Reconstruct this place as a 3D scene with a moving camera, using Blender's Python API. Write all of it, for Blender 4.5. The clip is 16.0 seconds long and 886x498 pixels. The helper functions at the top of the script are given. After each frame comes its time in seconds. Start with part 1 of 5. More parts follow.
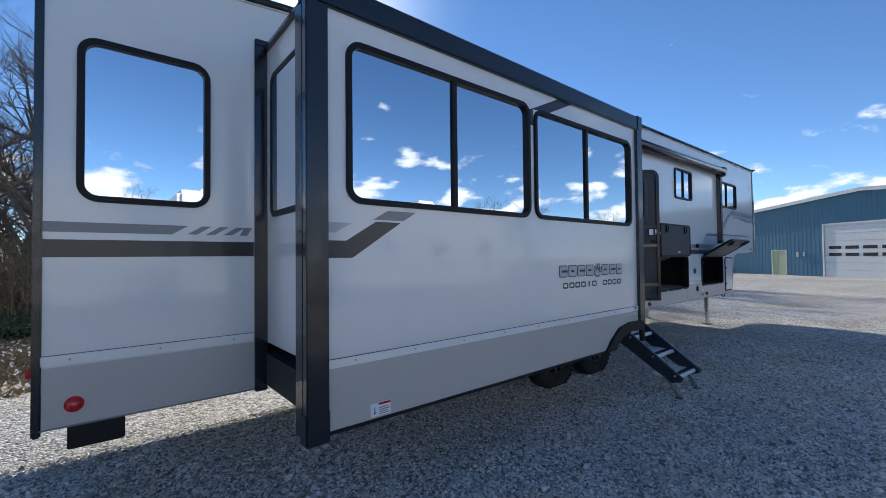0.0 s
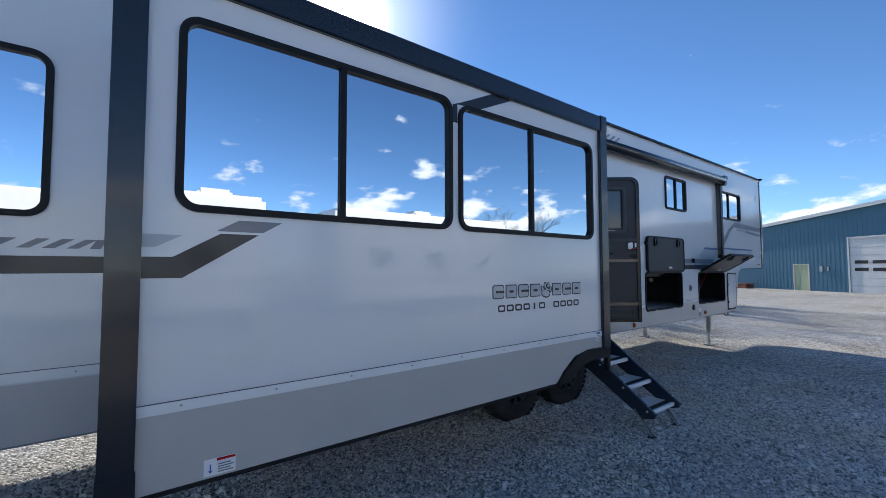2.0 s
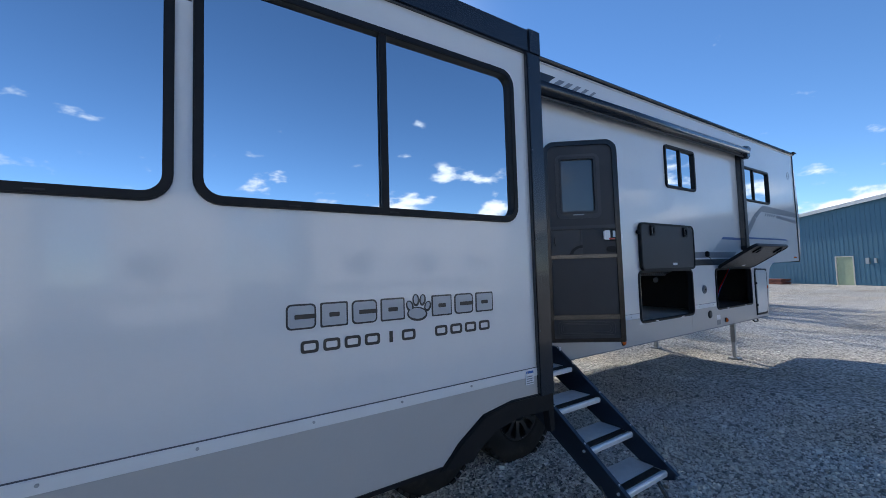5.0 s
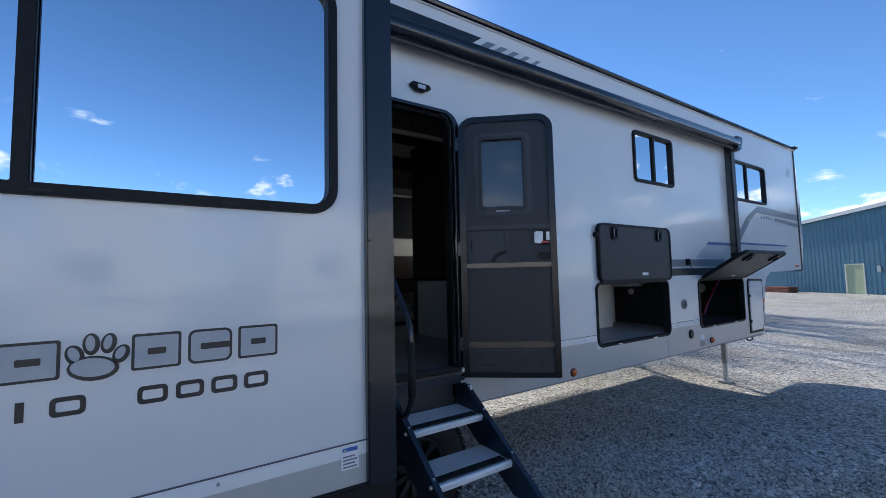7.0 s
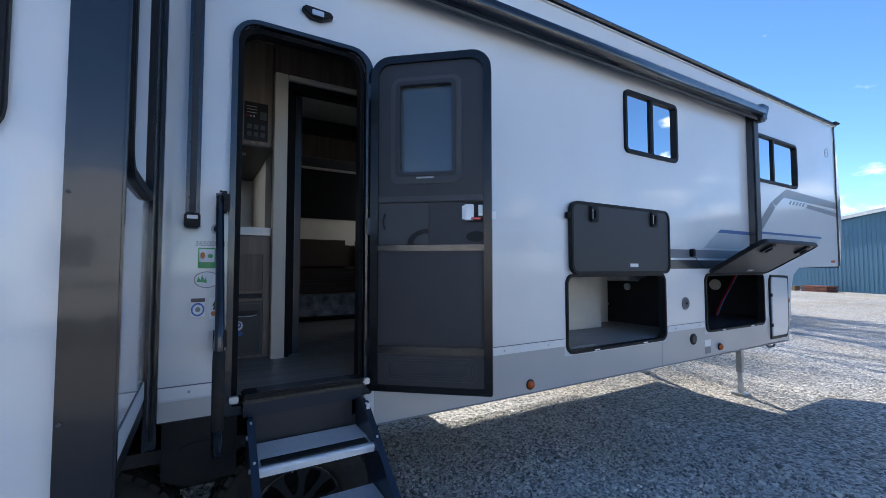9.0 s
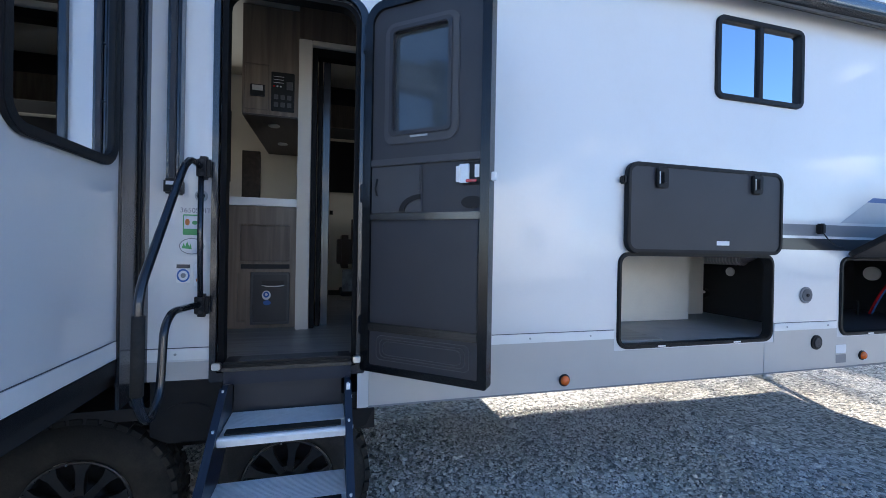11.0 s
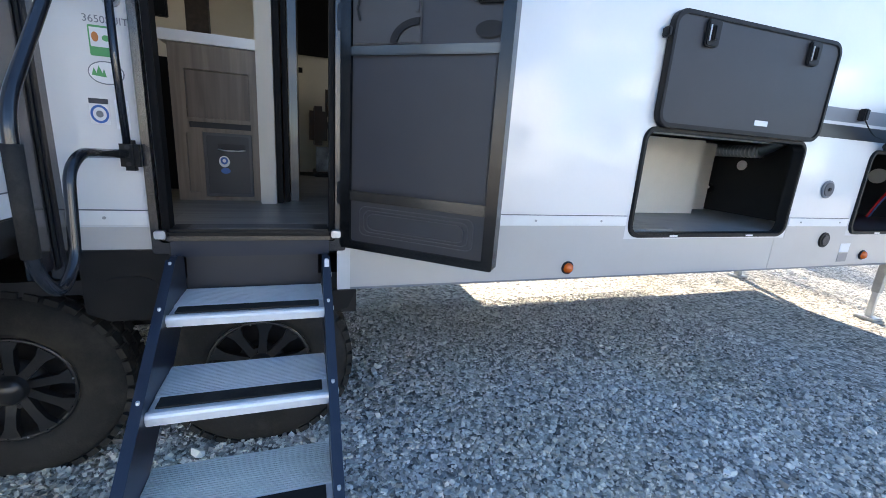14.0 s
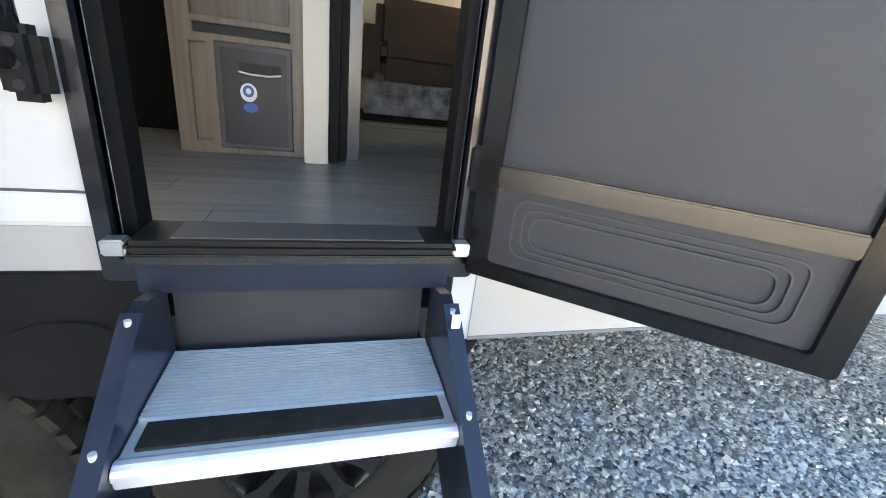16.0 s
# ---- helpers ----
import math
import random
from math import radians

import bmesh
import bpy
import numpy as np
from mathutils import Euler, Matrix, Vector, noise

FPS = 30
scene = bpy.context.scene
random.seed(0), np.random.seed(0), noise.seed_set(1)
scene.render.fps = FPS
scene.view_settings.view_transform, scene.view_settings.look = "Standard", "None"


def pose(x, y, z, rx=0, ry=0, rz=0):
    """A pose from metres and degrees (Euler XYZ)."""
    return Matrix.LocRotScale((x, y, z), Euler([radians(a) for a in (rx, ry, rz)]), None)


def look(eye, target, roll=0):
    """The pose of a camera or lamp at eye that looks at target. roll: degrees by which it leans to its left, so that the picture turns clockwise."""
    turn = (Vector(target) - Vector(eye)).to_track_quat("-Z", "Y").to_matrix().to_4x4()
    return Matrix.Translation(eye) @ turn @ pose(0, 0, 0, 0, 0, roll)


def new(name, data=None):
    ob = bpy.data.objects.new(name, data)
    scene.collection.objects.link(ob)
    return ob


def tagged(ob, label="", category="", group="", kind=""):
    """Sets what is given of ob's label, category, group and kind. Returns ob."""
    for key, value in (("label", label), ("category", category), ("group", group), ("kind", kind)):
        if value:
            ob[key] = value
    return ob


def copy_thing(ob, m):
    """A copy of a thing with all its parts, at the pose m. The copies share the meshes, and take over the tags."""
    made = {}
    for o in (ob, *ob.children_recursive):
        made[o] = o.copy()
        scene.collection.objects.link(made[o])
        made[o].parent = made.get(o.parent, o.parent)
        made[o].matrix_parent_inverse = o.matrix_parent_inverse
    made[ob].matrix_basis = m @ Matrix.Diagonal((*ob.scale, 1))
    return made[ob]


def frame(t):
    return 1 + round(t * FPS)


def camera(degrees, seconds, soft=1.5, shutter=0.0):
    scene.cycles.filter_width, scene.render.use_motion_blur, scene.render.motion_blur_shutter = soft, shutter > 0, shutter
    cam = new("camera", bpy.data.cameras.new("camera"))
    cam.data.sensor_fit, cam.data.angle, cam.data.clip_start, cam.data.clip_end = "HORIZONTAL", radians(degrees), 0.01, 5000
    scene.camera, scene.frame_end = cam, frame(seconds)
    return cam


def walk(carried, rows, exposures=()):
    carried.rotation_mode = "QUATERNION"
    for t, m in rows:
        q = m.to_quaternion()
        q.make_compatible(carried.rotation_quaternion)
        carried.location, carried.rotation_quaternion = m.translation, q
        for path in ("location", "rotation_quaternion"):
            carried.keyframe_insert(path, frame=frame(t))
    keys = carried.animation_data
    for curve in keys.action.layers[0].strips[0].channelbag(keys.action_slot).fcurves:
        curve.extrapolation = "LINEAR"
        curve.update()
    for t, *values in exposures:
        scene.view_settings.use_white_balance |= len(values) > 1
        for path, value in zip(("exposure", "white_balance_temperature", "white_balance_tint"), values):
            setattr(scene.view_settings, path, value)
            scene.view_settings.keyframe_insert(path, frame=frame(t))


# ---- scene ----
cam = camera(94.2, 16.0, soft=0.75)
# seconds, eye x y z, yaw, pitch, lean
ROWS = [
    (0.0, 0.007, 0.008, 1.675, -39.63, 1.21, -0.60),
    (0.5, 0.257, -0.019, 1.726, -38.29, 1.91, -0.86),
    (1.0, 0.521, -0.209, 1.675, -37.46, 2.30, -0.77),
    (1.5, 0.720, -0.217, 1.666, -37.17, 2.66, -0.43),
    (2.0, 0.932, -0.108, 1.721, -37.46, 2.75, -0.14),
    (2.5, 1.208, -0.062, 1.693, -38.30, 2.80, 0.09),
    (3.0, 1.552, -0.024, 1.684, -38.96, 2.81, -0.18),
    (3.2, 1.704, 0.025, 1.685, -38.92, 2.83, -0.23),
    (5.3, 2.932, 0.435, 1.715, -34.13, 3.31, -1.72),
    (5.5, 3.065, 0.458, 1.717, -34.16, 3.37, -1.68),
    (6.0, 3.471, 0.442, 1.709, -34.25, 3.83, -1.63),
    (6.5, 3.757, 0.560, 1.715, -34.12, 3.99, -1.62),
    (7.0, 4.012, 0.622, 1.746, -33.71, 3.89, -1.28),
    (7.5, 4.335, 0.555, 1.732, -33.24, 3.77, -0.79),
    (8.0, 4.532, 0.635, 1.716, -32.47, 3.78, -0.45),
    (8.5, 4.685, 0.784, 1.737, -31.52, 3.42, -0.12),
    (9.0, 4.978, 0.829, 1.710, -30.45, 2.62, -0.02),
    (9.2, 5.100, 0.850, 1.705, -29.86, 2.29, -0.04),
    (11.3, 5.667, 0.874, 1.666, -12.37, -0.85, 0.78),
    (11.5, 5.654, 0.871, 1.666, -11.11, -1.65, 0.61),
    (12.0, 5.748, 0.868, 1.621, -12.46, -3.85, -0.59),
    (12.5, 5.864, 0.843, 1.602, -17.01, -6.26, -1.69),
    (13.0, 5.944, 0.868, 1.569, -20.94, -9.01, -1.08),
    (13.5, 5.860, 0.972, 1.523, -20.97, -11.75, 1.34),
    (14.0, 5.668, 1.250, 1.479, -19.18, -14.03, 3.84),
    (14.5, 5.592, 1.484, 1.460, -16.97, -15.90, 5.31),
    (15.0, 5.586, 1.786, 1.414, -15.23, -17.73, 5.78),
    (15.5, 5.538, 2.059, 1.385, -16.84, -19.60, 6.85),
    (16.0, 5.507, 2.267, 1.410, -17.04, -21.56, 6.87),
]


def eye_row(x, y, z, yaw, pitch, lean):
    a, p = radians(yaw), radians(pitch)
    way = Vector((-math.sin(a) * math.cos(p), math.cos(a) * math.cos(p), math.sin(p)))
    return look((x, y, z), Vector((x, y, z)) + way, lean)


walk(cam, [(t, eye_row(*r)) for t, *r in ROWS],
     exposures=[(0.0, 2.1, 6520, 10), (3.0, 2.1, 6310, 10), (7.0, 2.3, 6310, 10), (9.0, 2.75, 6410, 10), (11.5, 3.5, 6620, 10), (12.5, 3.65, 6890, 10), (13.5, 3.82, 7000, 10), (14.5, 4.15, 8270, 10), (15.0, 4.35, 8590, 10), (15.5, 4.95, 9220, 10), (16.0, 5.25, 9750, 10)])

# ---- world and sun ----
SUN = Vector((0.347, 0.779, 0.522)).normalized()
world = bpy.data.worlds.new("sky")
scene.world = world
world.use_nodes = True
wn, wl = world.node_tree.nodes, world.node_tree.links
wn.clear()
w_out = wn.new("ShaderNodeOutputWorld")
w_bg = wn.new("ShaderNodeBackground")
w_bg.inputs["Strength"].default_value = 0.097
w_sky = wn.new("ShaderNodeTexSky")
w_sky.sky_type = "NISHITA"
w_sky.sun_disc = False
w_sky.sun_elevation = math.asin(SUN.z)
w_sky.sun_rotation = math.atan2(SUN.x, SUN.y)
w_sky.air_density, w_sky.dust_density, w_sky.ozone_density = 0.7, 0.0, 4.5
# cumulus banks: noise on a flat cloud deck, thinning out towards the zenith
CLOUD_AT = (1.3, 0.4, 0.2)
w_tc = wn.new("ShaderNodeTexCoord")
w_sep = wn.new("ShaderNodeSeparateXYZ")
wl.new(w_tc.outputs["Generated"], w_sep.inputs[0])


def w_math(op, a, b=None, clamp=False):
    n = wn.new("ShaderNodeMath")
    n.operation, n.use_clamp = op, clamp
    for i, v in enumerate((a, b)):
        if v is None:
            continue
        if isinstance(v, (int, float)):
            n.inputs[i].default_value = v
        else:
            wl.new(v, n.inputs[i])
    return n.outputs[0]


w_flat = wn.new("ShaderNodeVectorMath")
w_flat.operation = "MULTIPLY"
w_flat.inputs[1].default_value = (1.0, 1.0, 2.3)
wl.new(w_tc.outputs["Generated"], w_flat.inputs[0])
w_no = wn.new("ShaderNodeTexNoise")
w_no.inputs["Scale"].default_value, w_no.inputs["Detail"].default_value = 9.5, 8.0
w_no.inputs["Roughness"].default_value, w_no.inputs["Distortion"].default_value = 0.5, 0.1
w_off = wn.new("ShaderNodeMapping")
w_off.inputs["Location"].default_value = CLOUD_AT
wl.new(w_flat.outputs[0], w_off.inputs[0])
wl.new(w_off.outputs[0], w_no.inputs["Vector"])
# cover thins out with height: many banks near the horizon, none overhead
w_low = w_math("MULTIPLY", w_math("MAXIMUM", w_math("SUBTRACT", w_sep.outputs["Z"], 0.15), 0.0), 0.85)
w_den = w_math("SUBTRACT", w_no.outputs["Fac"], w_low)
w_ramp = wn.new("ShaderNodeMapRange")
w_ramp.interpolation_type = "SMOOTHSTEP"
w_ramp.inputs["From Min"].default_value, w_ramp.inputs["From Max"].default_value = 0.50, 0.60
wl.new(w_den, w_ramp.inputs["Value"])
w_up = w_math("MULTIPLY", w_math("GREATER_THAN", w_sep.outputs["Z"], 0.0), w_ramp.outputs[0])
w_mix = wn.new("ShaderNodeMix")
w_mix.data_type = "RGBA"
w_tone = wn.new("ShaderNodeMix")
w_tone.data_type = "RGBA"
w_tone.inputs["A"].default_value, w_tone.inputs["B"].default_value = (2.0, 2.3, 2.75, 1), (3.5, 3.6, 3.75, 1)
w_core = wn.new("ShaderNodeMapRange")
w_core.inputs["From Min"].default_value, w_core.inputs["From Max"].default_value = 0.54, 0.66
wl.new(w_den, w_core.inputs["Value"])
wl.new(w_core.outputs[0], w_tone.inputs["Factor"])
wl.new(w_tone.outputs["Result"], w_mix.inputs["B"])
wl.new(w_math("MULTIPLY", w_up, 0.9), w_mix.inputs["Factor"])
w_hsv = wn.new("ShaderNodeHueSaturation")
w_hsv.inputs["Saturation"].default_value, w_hsv.inputs["Value"].default_value, w_hsv.inputs["Hue"].default_value = 1.08, 0.40, 0.499
wl.new(w_sky.outputs[0], w_hsv.inputs["Color"])
wl.new(w_hsv.outputs[0], w_mix.inputs["A"])
# the bright aureole round the sun
w_dot = wn.new("ShaderNodeVectorMath")
w_dot.operation = "DOT_PRODUCT"
w_dot.inputs[1].default_value = SUN
wl.new(w_tc.outputs["Generated"], w_dot.inputs[0])
w_c = w_math("MAXIMUM", w_dot.outputs["Value"], 0.0)
w_glow = w_math("ADD", w_math("MULTIPLY", w_math("POWER", w_c, 1400.0), 90.0), w_math("MULTIPLY", w_math("POWER", w_c, 90.0), 2.2))
w_add = wn.new("ShaderNodeMix")
w_add.data_type, w_add.blend_type = "RGBA", "ADD"
w_add.inputs["Factor"].default_value = 1.0
wl.new(w_mix.outputs["Result"], w_add.inputs["A"])
wl.new(w_glow, w_add.inputs["B"])
wl.new(w_add.outputs["Result"], w_bg.inputs["Color"])
wl.new(w_bg.outputs[0], w_out.inputs[0])

sun = new("sun", bpy.data.lights.new("sun", "SUN"))
sun.data.energy, sun.data.angle, sun.data.color = 1.15, radians(0.53), (1.0, 0.93, 0.83)
sun.matrix_world = look((0, 0, 30), Vector((0, 0, 30)) - SUN)


# ---- materials ----
def mat(name, color, rough=0.5, metal=0.0, vary=0.06, scale=6.0, bump=0.0, bump_scale=60.0, spec=0.5, coat=0.0, grain=0.0, per_object=0.0, dirt=0.0):
    """A painted or plain surface: base colour, large and fine variation, dirt blotches and relief."""
    m = bpy.data.materials.new(name)
    m.use_nodes = True
    nt = m.node_tree
    N, L = nt.nodes, nt.links
    b = N["Principled BSDF"]
    b.inputs["Roughness"].default_value, b.inputs["Metallic"].default_value = rough, metal
    b.inputs["Specular IOR Level"].default_value = spec
    b.inputs["Coat Weight"].default_value = coat
    b.inputs["Coat Roughness"].default_value = 0.07
    tc = N.new("ShaderNodeTexCoord")
    big = N.new("ShaderNodeTexNoise")
    big.inputs["Scale"].default_value, big.inputs["Detail"].default_value = scale, 5
    fine = N.new("ShaderNodeTexNoise")
    fine.inputs["Scale"].default_value, fine.inputs["Detail"].default_value = bump_scale, 3
    L.new(tc.outputs["Object"], big.inputs[0])
    L.new(tc.outputs["Object"], fine.inputs[0])
    mix = N.new("ShaderNodeMix")
    mix.data_type = "RGBA"
    c = Vector(color)
    mix.inputs["A"].default_value = (*(c * (1 - vary)), 1)
    mix.inputs["B"].default_value = (*(c * (1 + vary)), 1)
    add = N.new("ShaderNodeMath")
    add.operation = "MULTIPLY_ADD"
    L.new(fine.outputs["Fac"], add.inputs[0])
    add.inputs[1].default_value = 0.35 + grain
    L.new(big.outputs["Fac"], add.inputs[2])
    sub = N.new("ShaderNodeMapRange")
    sub.inputs["From Min"].default_value, sub.inputs["From Max"].default_value = 0.45, 0.95
    L.new(add.outputs[0], sub.inputs["Value"])
    L.new(sub.outputs[0], mix.inputs["Factor"])
    out = mix.outputs["Result"]
    if per_object:
        oi = N.new("ShaderNodeObjectInfo")
        hsv = N.new("ShaderNodeHueSaturation")
        mr = N.new("ShaderNodeMapRange")
        mr.inputs["To Min"].default_value, mr.inputs["To Max"].default_value = 1 - per_object, 1 + per_object
        L.new(oi.outputs["Random"], mr.inputs["Value"])
        L.new(mr.outputs[0], hsv.inputs["Value"])
        L.new(out, hsv.inputs["Color"])
        out = hsv.outputs["Color"]
    if dirt:
        dn = N.new("ShaderNodeTexNoise")
        dn.inputs["Scale"].default_value, dn.inputs["Detail"].default_value = 2.3, 8
        dn.inputs["Roughness"].default_value = 0.7
        L.new(tc.outputs["Object"], dn.inputs[0])
        dr = N.new("ShaderNodeMapRange")
        dr.inputs["From Min"].default_value, dr.inputs["From Max"].default_value = 0.5, 0.75
        dr.inputs["To Max"].default_value = dirt
        L.new(dn.outputs["Fac"], dr.inputs["Value"])
        dm = N.new("ShaderNodeMix")
        dm.data_type = "RGBA"
        dm.inputs["B"].default_value = (0.28, 0.25, 0.2, 1)
        L.new(dr.outputs[0], dm.inputs["Factor"])
        L.new(out, dm.inputs["A"])
        out = dm.outputs["Result"]
        rr = N.new("ShaderNodeMapRange")
        rr.inputs["To Min"].default_value, rr.inputs["To Max"].default_value = rough, min(1, rough + 0.35)
        L.new(dr.outputs[0], rr.inputs["Value"])
        L.new(rr.outputs[0], b.inputs["Roughness"])
    L.new(out, b.inputs["Base Color"])
    if bump:
        bp = N.new("ShaderNodeBump")
        bp.inputs["Strength"].default_value, bp.inputs["Distance"].default_value = bump, 0.004
        L.new(fine.outputs["Fac"], bp.inputs["Height"])
        L.new(bp.outputs[0], b.inputs["Normal"])
    return m


def wood(name, color, dark, axis=0, scale=9.0, rough=0.45):
    """Wood print with grain running along one axis."""
    m = mat(name, color, rough, vary=0.1)
    N, L = m.node_tree.nodes, m.node_tree.links
    b = N["Principled BSDF"]
    tc = N.new("ShaderNodeTexCoord")
    mp = N.new("ShaderNodeMapping")
    sc = [scale * 4] * 3
    sc[axis] = scale * 0.25
    mp.inputs["Scale"].default_value = sc
    no = N.new("ShaderNodeTexNoise")
    no.inputs["Scale"].default_value, no.inputs["Detail"].default_value, no.inputs["Distortion"].default_value = 1.0, 7, 0.6
    L.new(tc.outputs["Object"], mp.inputs[0])
    L.new(mp.outputs[0], no.inputs[0])
    rp = N.new("ShaderNodeMix")
    rp.data_type = "RGBA"
    rp.inputs["A"].default_value, rp.inputs["B"].default_value = (*dark, 1), (*color, 1)
    mr = N.new("ShaderNodeMapRange")
    mr.inputs["From Min"].default_value, mr.inputs["From Max"].default_value = 0.35, 0.65
    L.new(no.outputs["Fac"], mr.inputs["Value"])
    L.new(mr.outputs[0], rp.inputs["Factor"])
    L.new(rp.outputs["Result"], b.inputs["Base Color"])
    return m


def gravel_mat(name, for_stones):
    """Crushed limestone: pale grey and tan stones with dark gaps."""
    m = bpy.data.materials.new(name)
    m.use_nodes = True
    N, L = m.node_tree.nodes, m.node_tree.links
    b = N["Principled BSDF"]
    b.inputs["Roughness"].default_value = 0.8
    b.inputs["Specular IOR Level"].default_value = 0.35
    tc = N.new("ShaderNodeTexCoord")
    big = N.new("ShaderNodeTexNoise")
    big.inputs["Scale"].default_value, big.inputs["Detail"].default_value = 0.5, 6
    L.new(tc.outputs["Object"], big.inputs[0])
    ramp = N.new("ShaderNodeValToRGB")
    e = ramp.color_ramp.elements
    # stones toned lighter than the bed, to make up for their self-shadowing
    tones = ((0.0, 0.18), (0.25, 0.45), (0.55, 0.64), (0.85, 0.78), (1.0, 0.90)) if for_stones else ((0.0, 0.12), (0.3, 0.33), (0.6, 0.51), (0.85, 0.66), (1.0, 0.82))
    e[0].color, e[1].color = (tones[0][1], tones[0][1] * 0.99, tones[0][1] * 0.97, 1), (tones[4][1], tones[4][1] * 0.98, tones[4][1] * 0.94, 1)
    for p, v in tones[1:4]:
        q = e.new(p)
        q.color = (v, v * 0.98, v * 0.92, 1)
    if for_stones:
        g = N.new("ShaderNodeNewGeometry")
        L.new(g.outputs["Random Per Island"], ramp.inputs[0])
        height = None
    else:
        vor = N.new("ShaderNodeTexVoronoi")
        vor.inputs["Scale"].default_value = 38
        L.new(tc.outputs["Object"], vor.inputs["Vector"])
        sp = N.new("ShaderNodeSeparateColor")
        L.new(vor.outputs["Color"], sp.inputs[0])
        L.new(sp.outputs[0], ramp.inputs[0])
        bp = N.new("ShaderNodeBump")
        bp.inputs["Strength"].default_value, bp.inputs["Distance"].default_value = 1.0, 0.02
        bp.invert = True
        L.new(vor.outputs["Distance"], bp.inputs["Height"])
        L.new(bp.outputs[0], b.inputs["Normal"])
    tint = N.new("ShaderNodeMix")
    tint.data_type, tint.blend_type = "RGBA", "MULTIPLY"
    tint.inputs["B"].default_value = (1.0, 0.92, 0.80, 1)
    mr = N.new("ShaderNodeMapRange")
    mr.inputs["From Min"].default_value, mr.inputs["From Max"].default_value = 0.45, 0.7
    L.new(big.outputs["Fac"], mr.inputs["Value"])
    L.new(mr.outputs[0], tint.inputs["Factor"])
    L.new(ramp.outputs[0], tint.inputs["A"])
    patch = N.new("ShaderNodeTexNoise")
    patch.inputs["Scale"].default_value, patch.inputs["Detail"].default_value = 0.22, 7
    patch.inputs["Roughness"].default_value = 0.65
    L.new(tc.outputs["Object"], patch.inputs[0])
    pm = N.new("ShaderNodeMapRange")
    pm.inputs["From Min"].default_value, pm.inputs["From Max"].default_value = 0.35, 0.65
    pm.inputs["To Min"].default_value, pm.inputs["To Max"].default_value = 0.78, 1.12
    L.new(patch.outputs["Fac"], pm.inputs["Value"])
    worn = N.new("ShaderNodeHueSaturation")
    L.new(tint.outputs["Result"], worn.inputs["Color"])
    L.new(pm.outputs[0], worn.inputs["Value"])
    L.new(worn.outputs[0], b.inputs["Base Color"])
    return m


WHITE = mat("white_gelcoat", (0.735, 0.735, 0.735), 0.22, vary=0.015, scale=1.2, coat=1.0, dirt=0.05)
SKIRT = mat("grey_gelcoat", (0.49, 0.475, 0.455), 0.28, vary=0.02, scale=1.5, coat=0.4, dirt=0.08)
ALU = mat("aluminium", (0.84, 0.84, 0.84), 0.42, metal=0.4, vary=0.06, scale=20, bump=0.05)
ALUDULL = mat("dull_aluminium", (0.62, 0.63, 0.65), 0.45, metal=0.9, vary=0.08, scale=14)
WTRIM = mat("white_trim", (0.78, 0.78, 0.77), 0.35, vary=0.03)
BLACKTRIM = mat("black_powder_coat", (0.013, 0.014, 0.018), 0.24, vary=0.15, scale=5, bump=0.04, bump_scale=400, spec=0.5, coat=0.5)
BLACKPL = mat("black_plastic", (0.013, 0.013, 0.014), 0.45, vary=0.2, scale=8, bump=0.2, bump_scale=300, spec=0.22)
RUBBER = mat("rubber", (0.024, 0.023, 0.022), 0.8, spec=0.2, vary=0.25, scale=5, bump=0.3, bump_scale=120, dirt=0.16)
RIM = mat("black_rim", (0.018, 0.018, 0.019), 0.3, vary=0.15)
CHARCOAL = mat("charcoal_panel", (0.038, 0.039, 0.045), 0.38, vary=0.08, scale=4, bump=0.25, bump_scale=500, spec=0.35)
CHARCOAL2 = mat("charcoal_moulding", (0.066, 0.068, 0.073), 0.45, vary=0.08, scale=4, bump=0.25, bump_scale=500, spec=0.35)
GREYVINYL = mat("grey_decal", (0.19, 0.20, 0.22), 0.3, vary=0.05, coat=0.3)
LIGHTVINYL = mat("silver_decal", (0.42, 0.44, 0.47), 0.3, vary=0.05, coat=0.3)
BLACKVINYL = mat("black_decal", (0.014, 0.015, 0.018), 0.3, vary=0.1, coat=0.3)
BLUEVINYL = mat("blue_decal", (0.03, 0.09, 0.28), 0.3, vary=0.1, coat=0.3)
NAVY = mat("dark_blue_steel", (0.013, 0.020, 0.036), 0.28, vary=0.12, scale=6, bump=0.05, bump_scale=300, spec=0.5, coat=0.3)
MIRROR = mat("tinted_reflective_glass", (0.80, 0.84, 0.88), 0.012, metal=1.0, vary=0.0)
DIMGLASS = mat("smoked_door_glass", (0.055, 0.066, 0.072), 0.12, vary=0.06, coat=0.7)
RED = mat("red_lens", (0.55, 0.01, 0.012), 0.15, vary=0.05, coat=0.5)
AMBER = mat("amber_lens", (0.70, 0.12, 0.01), 0.15, vary=0.05, coat=0.5)
PAPER = mat("white_sticker", (0.80, 0.80, 0.80), 0.4, vary=0.03)
GREEN = mat("green_print", (0.08, 0.36, 0.12), 0.4, vary=0.1)
BLUEP = mat("blue_print", (0.03, 0.13, 0.42), 0.4, vary=0.1)
ORANGEP = mat("orange_print", (0.6, 0.2, 0.05), 0.4, vary=0.1)
STEEL = mat("galvanised_steel", (0.42, 0.43, 0.43), 0.5, metal=0.7, vary=0.15, scale=12)
GRAVEL = gravel_mat("gravel_bed", False)
STONES = gravel_mat("gravel_stones", True)
PLANK = wood("grey_plank_floor", (0.27, 0.26, 0.24), (0.16, 0.15, 0.14), axis=0, scale=5, rough=0.35)
